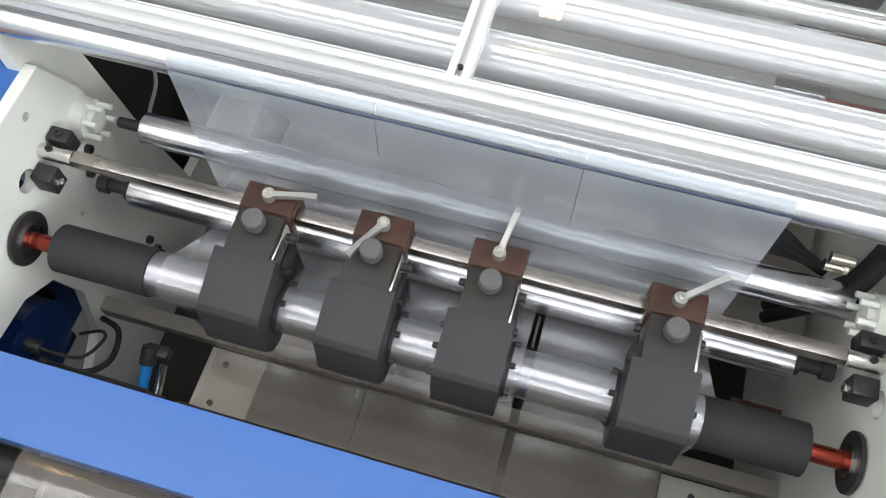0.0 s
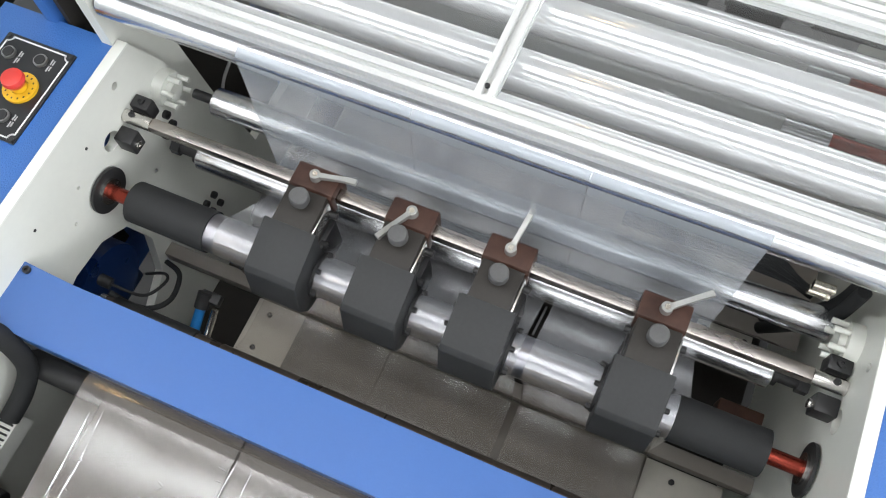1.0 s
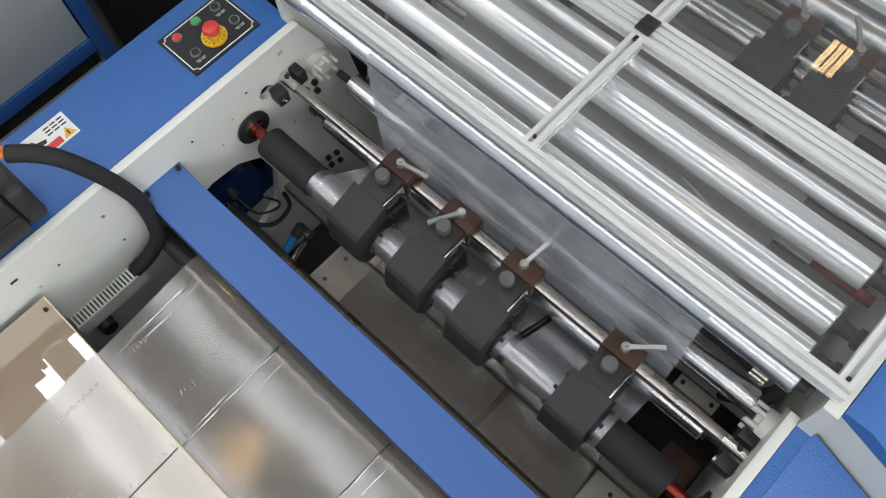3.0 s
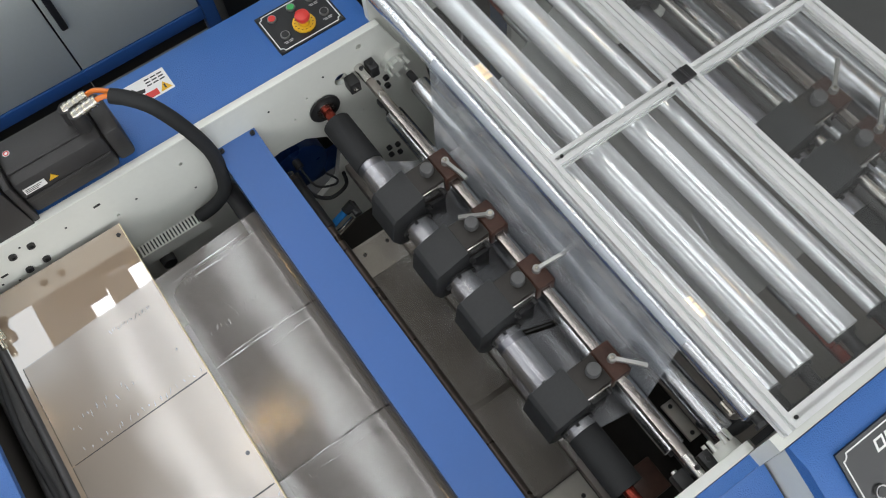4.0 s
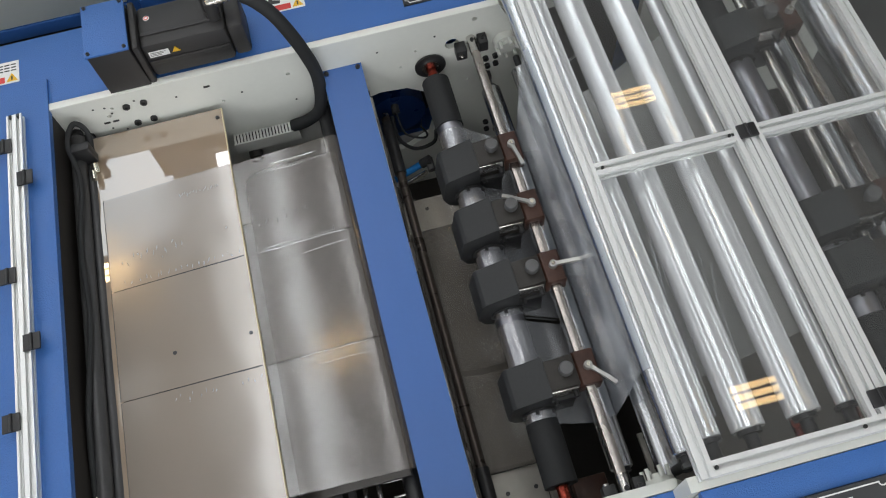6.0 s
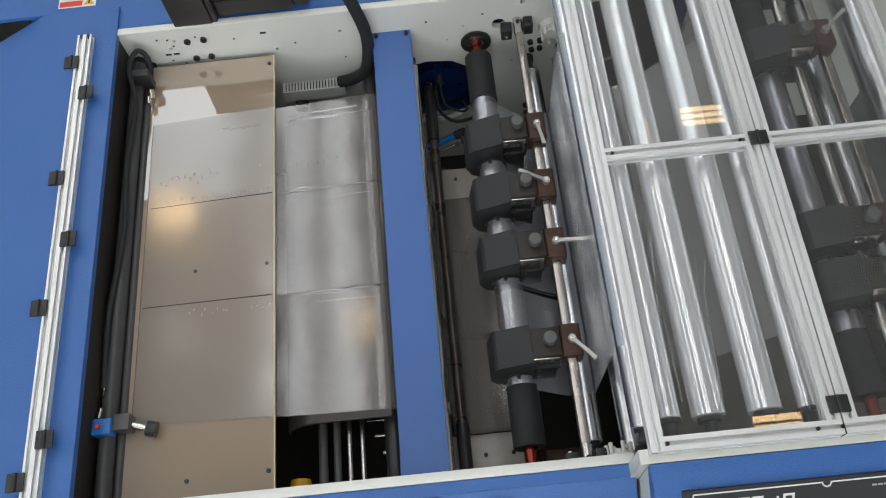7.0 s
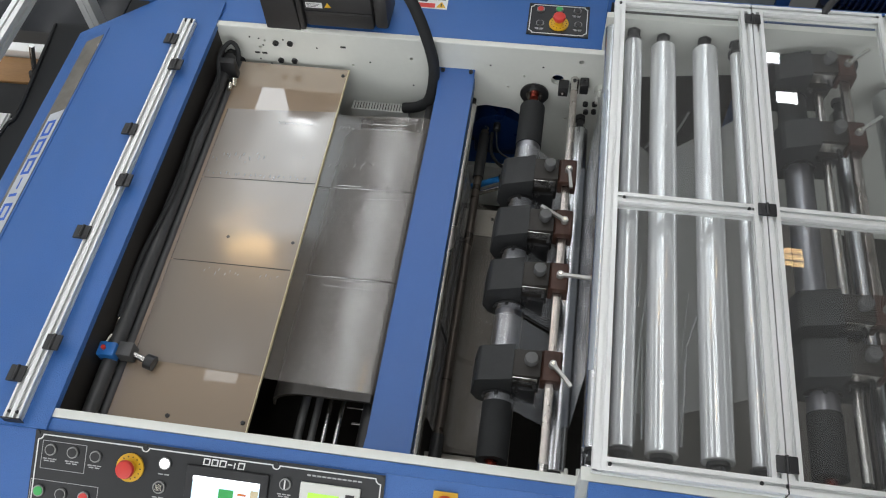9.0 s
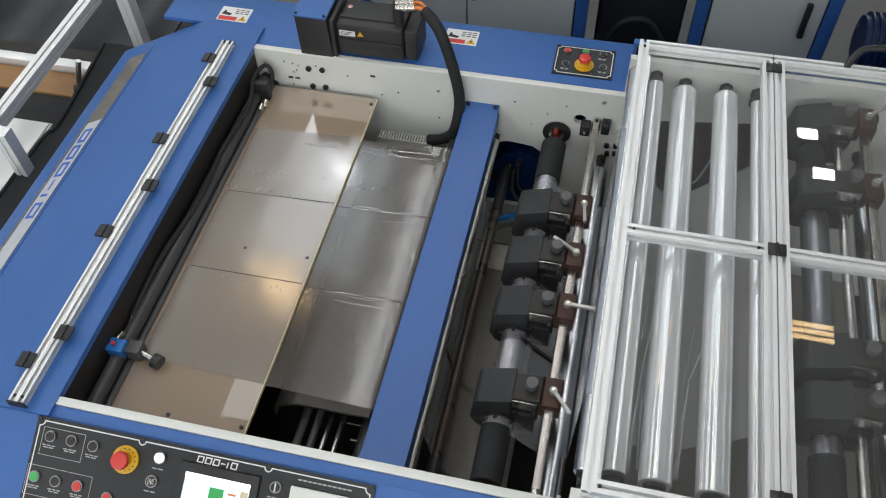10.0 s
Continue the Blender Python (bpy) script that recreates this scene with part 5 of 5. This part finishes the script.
# ---- fittings in the gap beside the table ----
def gap_fittings():
    v = thing("air_valve", (-1.235, 0.20, 0.99), "blue pneumatic valve with black fittings on the dark shaft", "valve")
    part("body", box(B(), -1.262, -1.215, 0.185, 0.225, 0.985, 1.025, 0.004), mat("bright_blue_plastic", (0.02, 0.16, 0.50), 0.35, 0, (60, 0.1), (9, 0.1)), v)
    part("indicator", cyl(B(), (-1.245, 0.205, 1.025), (-1.245, 0.205, 1.032), 0.006, seg=14), RED, v, "red indicator")
    part("mount", box(B(), -1.215, -1.175, 0.195, 0.235, 0.972, 1.015, 0.003), KNOB, v)
    part("knob", cyl(B(), (-1.175, 0.21, 0.99), (-1.140, 0.20, 0.985), 0.009, seg=16), STEEL, v)
    part("knob", cyl(B(), (-1.140, 0.20, 0.985), (-1.118, 0.195, 0.982), 0.020, seg=20), BLACK, v)
    part("fitting", cyl(B(), (-1.25, 0.28, 0.99), (-1.25, 0.31, 0.995), 0.007, seg=14), BRASS, v)
    part("fitting", cyl(B(), (-1.255, 0.23, 1.005), (-1.252, 0.255, 1.0), 0.006, seg=14), BRASS, v)
    c = thing("air_hose", (-1.23, 0.8, 1.0), "thin black air hose lying along the dark shafts", "hose")
    part("hose", sweep(B(), [(-1.252, 0.31, 0.996), (-1.248, 0.50, 1.014), (-1.228, 0.75, 1.012), (-1.236, 0.95, 1.016), (-1.222, 1.15, 1.020), (-1.24, 1.26, 1.045), (-1.215, 1.315, 1.06), (-1.19, 1.30, 1.03), (-1.195, 1.24, 0.99)], 0.0075, 10), RUBBER, c)
    part("clip", box(B(), -1.245, -1.185, 1.235, 1.262, 0.975, 1.045, 0.004), BLACKOX, c)
    part("gland", cyl(B(), (-1.195, 1.225, 0.985), (-1.193, 1.200, 0.975), 0.011, seg=16), BRASS, c, "brass gland")
    part("gland", cyl(B(), (-1.197, 1.195, 0.992), (-1.195, 1.17, 0.990), 0.008, seg=16), BRASS, c, "brass gland")
    k = thing("tension_knob", (-0.73, 1.27, 0.90), "black star knob on the rear plate", "knob")
    part("stem", cyl(B(), (-0.79, W, 0.735), (-0.79, 1.31, 0.735), 0.010, seg=16), BLACKOX, k)
    part("grip", cyl(B(), (-0.79, 1.31, 0.735), (-0.79, 1.285, 0.735), 0.022, 0.020, 24), BLACK, k)
    b = thing("dark_strip", (-1.19, 0.66, 0.90), "dark blue angle strip along the table", "strip")
    part("angle", box(B(), -1.200, -1.180, 0.005, W - 0.005, 0.915, 0.926, 0.001), BLUE_DEEP, b)
    a = thing("air_cylinder", (-0.33, 1.12, 0.58), "slim blue and steel air cylinder below the shaft", "air cylinder")
    part("tube", cyl(B(), (-0.40, 1.17, 0.60), (-0.30, 1.17, 0.66), 0.011, seg=18), mat("blue_tube", (0.02, 0.20, 0.55), 0.35, 0.2, (60, 0.1), (9, 0.1)), a, "blue tube")
    part("tube", cyl(B(), (-0.395, 1.145, 0.585), (-0.29, 1.145, 0.648), 0.008, seg=18), STEEL, a)
    part("rod_end", cyl(B(), (-0.30, 1.17, 0.66), (-0.27, 1.17, 0.678), 0.015, seg=18), BLACKOX, a)
    part("mount", box(B(), -0.285, -0.262, 1.135, 1.18, 0.655, 0.675, 0.003), BLACKOX, a)
    o = thing("loose_cable", (0.22, 1.41, 0.9), "thin pale cable hanging in the dark rear opening", "cable")
    part("cable", sweep(B(), [(0.315, 1.42, 0.80), (0.285, 1.41, 0.70), (0.225, 1.41, 0.66), (0.200, 1.42, 0.60)], 0.004, 8), PRINT, o)
    # cable bundle behind the hanging film
    w = thing("cable_bundle", (0.08, 0.2, 0.9), "bundle of dark cables with metal glands beside the front plate", "cables")
    for i in range(9):
        o = 0.008 * i
        part("cable", sweep(B(), [(0.075 + 0.003 * i, 0.42, 0.955 + o), (0.075 + 0.004 * i, 0.27, 0.962 + o * 0.8), (0.08 + 0.003 * i, 0.16, 0.95 + o * 0.5), (0.085, 0.07, 0.93 - 0.01 * (i % 3))], 0.0045, 8), RUBBER, w)
    for z in (0.985, 1.01):
        part("gland", cyl(B(), (0.06, 0.095, z), (0.06, 0.06, z), 0.009, seg=14), BRASS, w)
    for dx in (0.0, 0.025):
        part("thick_cable", sweep(B(), [(0.05 + dx, 0.03, 1.06), (0.045 + dx, 0.035, 0.95), (0.06 + dx, 0.06, 0.84), (0.08 + dx, 0.10, 0.72)], 0.012, 10), RUBBER, w)


gap_fittings()


# ---- creases in the film ----
def film_creases():
    """Rows of small puckers along the slit lines; they travel a little way with the web."""
    made = []
    for n, (yc, count, size, spread) in enumerate(((1.070, 90, 0.0055, 0.003), (0.922, 46, 0.0085, 0.010), (0.853, 38, 0.0065, 0.004), (0.500, 40, 0.0055, 0.004))):
        rnd = random.Random(20 + n)
        bm = B()
        for k in range(count):
            x = -0.55 - 0.60 * (k + rnd.uniform(-0.4, 0.4)) / count
            if noise.noise(Vector((x * 9, n * 3.7, 1.3))) < -0.12:
                continue
            L, wd, hh = size * rnd.uniform(0.5, 1.5), size * rnd.uniform(0.16, 0.34), size * rnd.uniform(0.2, 0.5)
            a = rnd.gauss(1.45, 0.28)
            d = Vector((math.cos(a), math.sin(a), 0))
            s = Vector((-d.y, d.x, 0))
            y = yc + rnd.gauss(0, spread)
            c = Vector((x, y + 0.1 * (x + 0.9) * (y - 0.45), 0.9590 if x > -0.828 else 0.9706))
            vs = [bm.verts.new(c + d * L), bm.verts.new(c + s * wd), bm.verts.new(c - d * L), bm.verts.new(c - s * wd), bm.verts.new(c + Vector((0, 0, hh)))]
            for i in range(4):
                bm.faces.new((vs[i], vs[(i + 1) % 4], vs[4]))
        t = tagged(part("film_crease", bm, FILM_CREASE), "row of small puckers in the clear film", "film crease", "film creases", "stuff")
        made.append(t)
    return made


creases = film_creases()


def motions():
    # the web creeps on, stops, and creeps again
    for k, c in enumerate(creases):
        walk(c, [(0.0, pose(0, 0, 0)), (2.5, pose(-0.004, 0, 0)), (5.5, pose(-0.010, 0, 0)), (8.0, pose(-0.014, 0, -0.0008)), (8.7, pose(-0.030, 0, 0.0006)), (10.0, pose(-0.038, 0, 0.0006))])


motions()
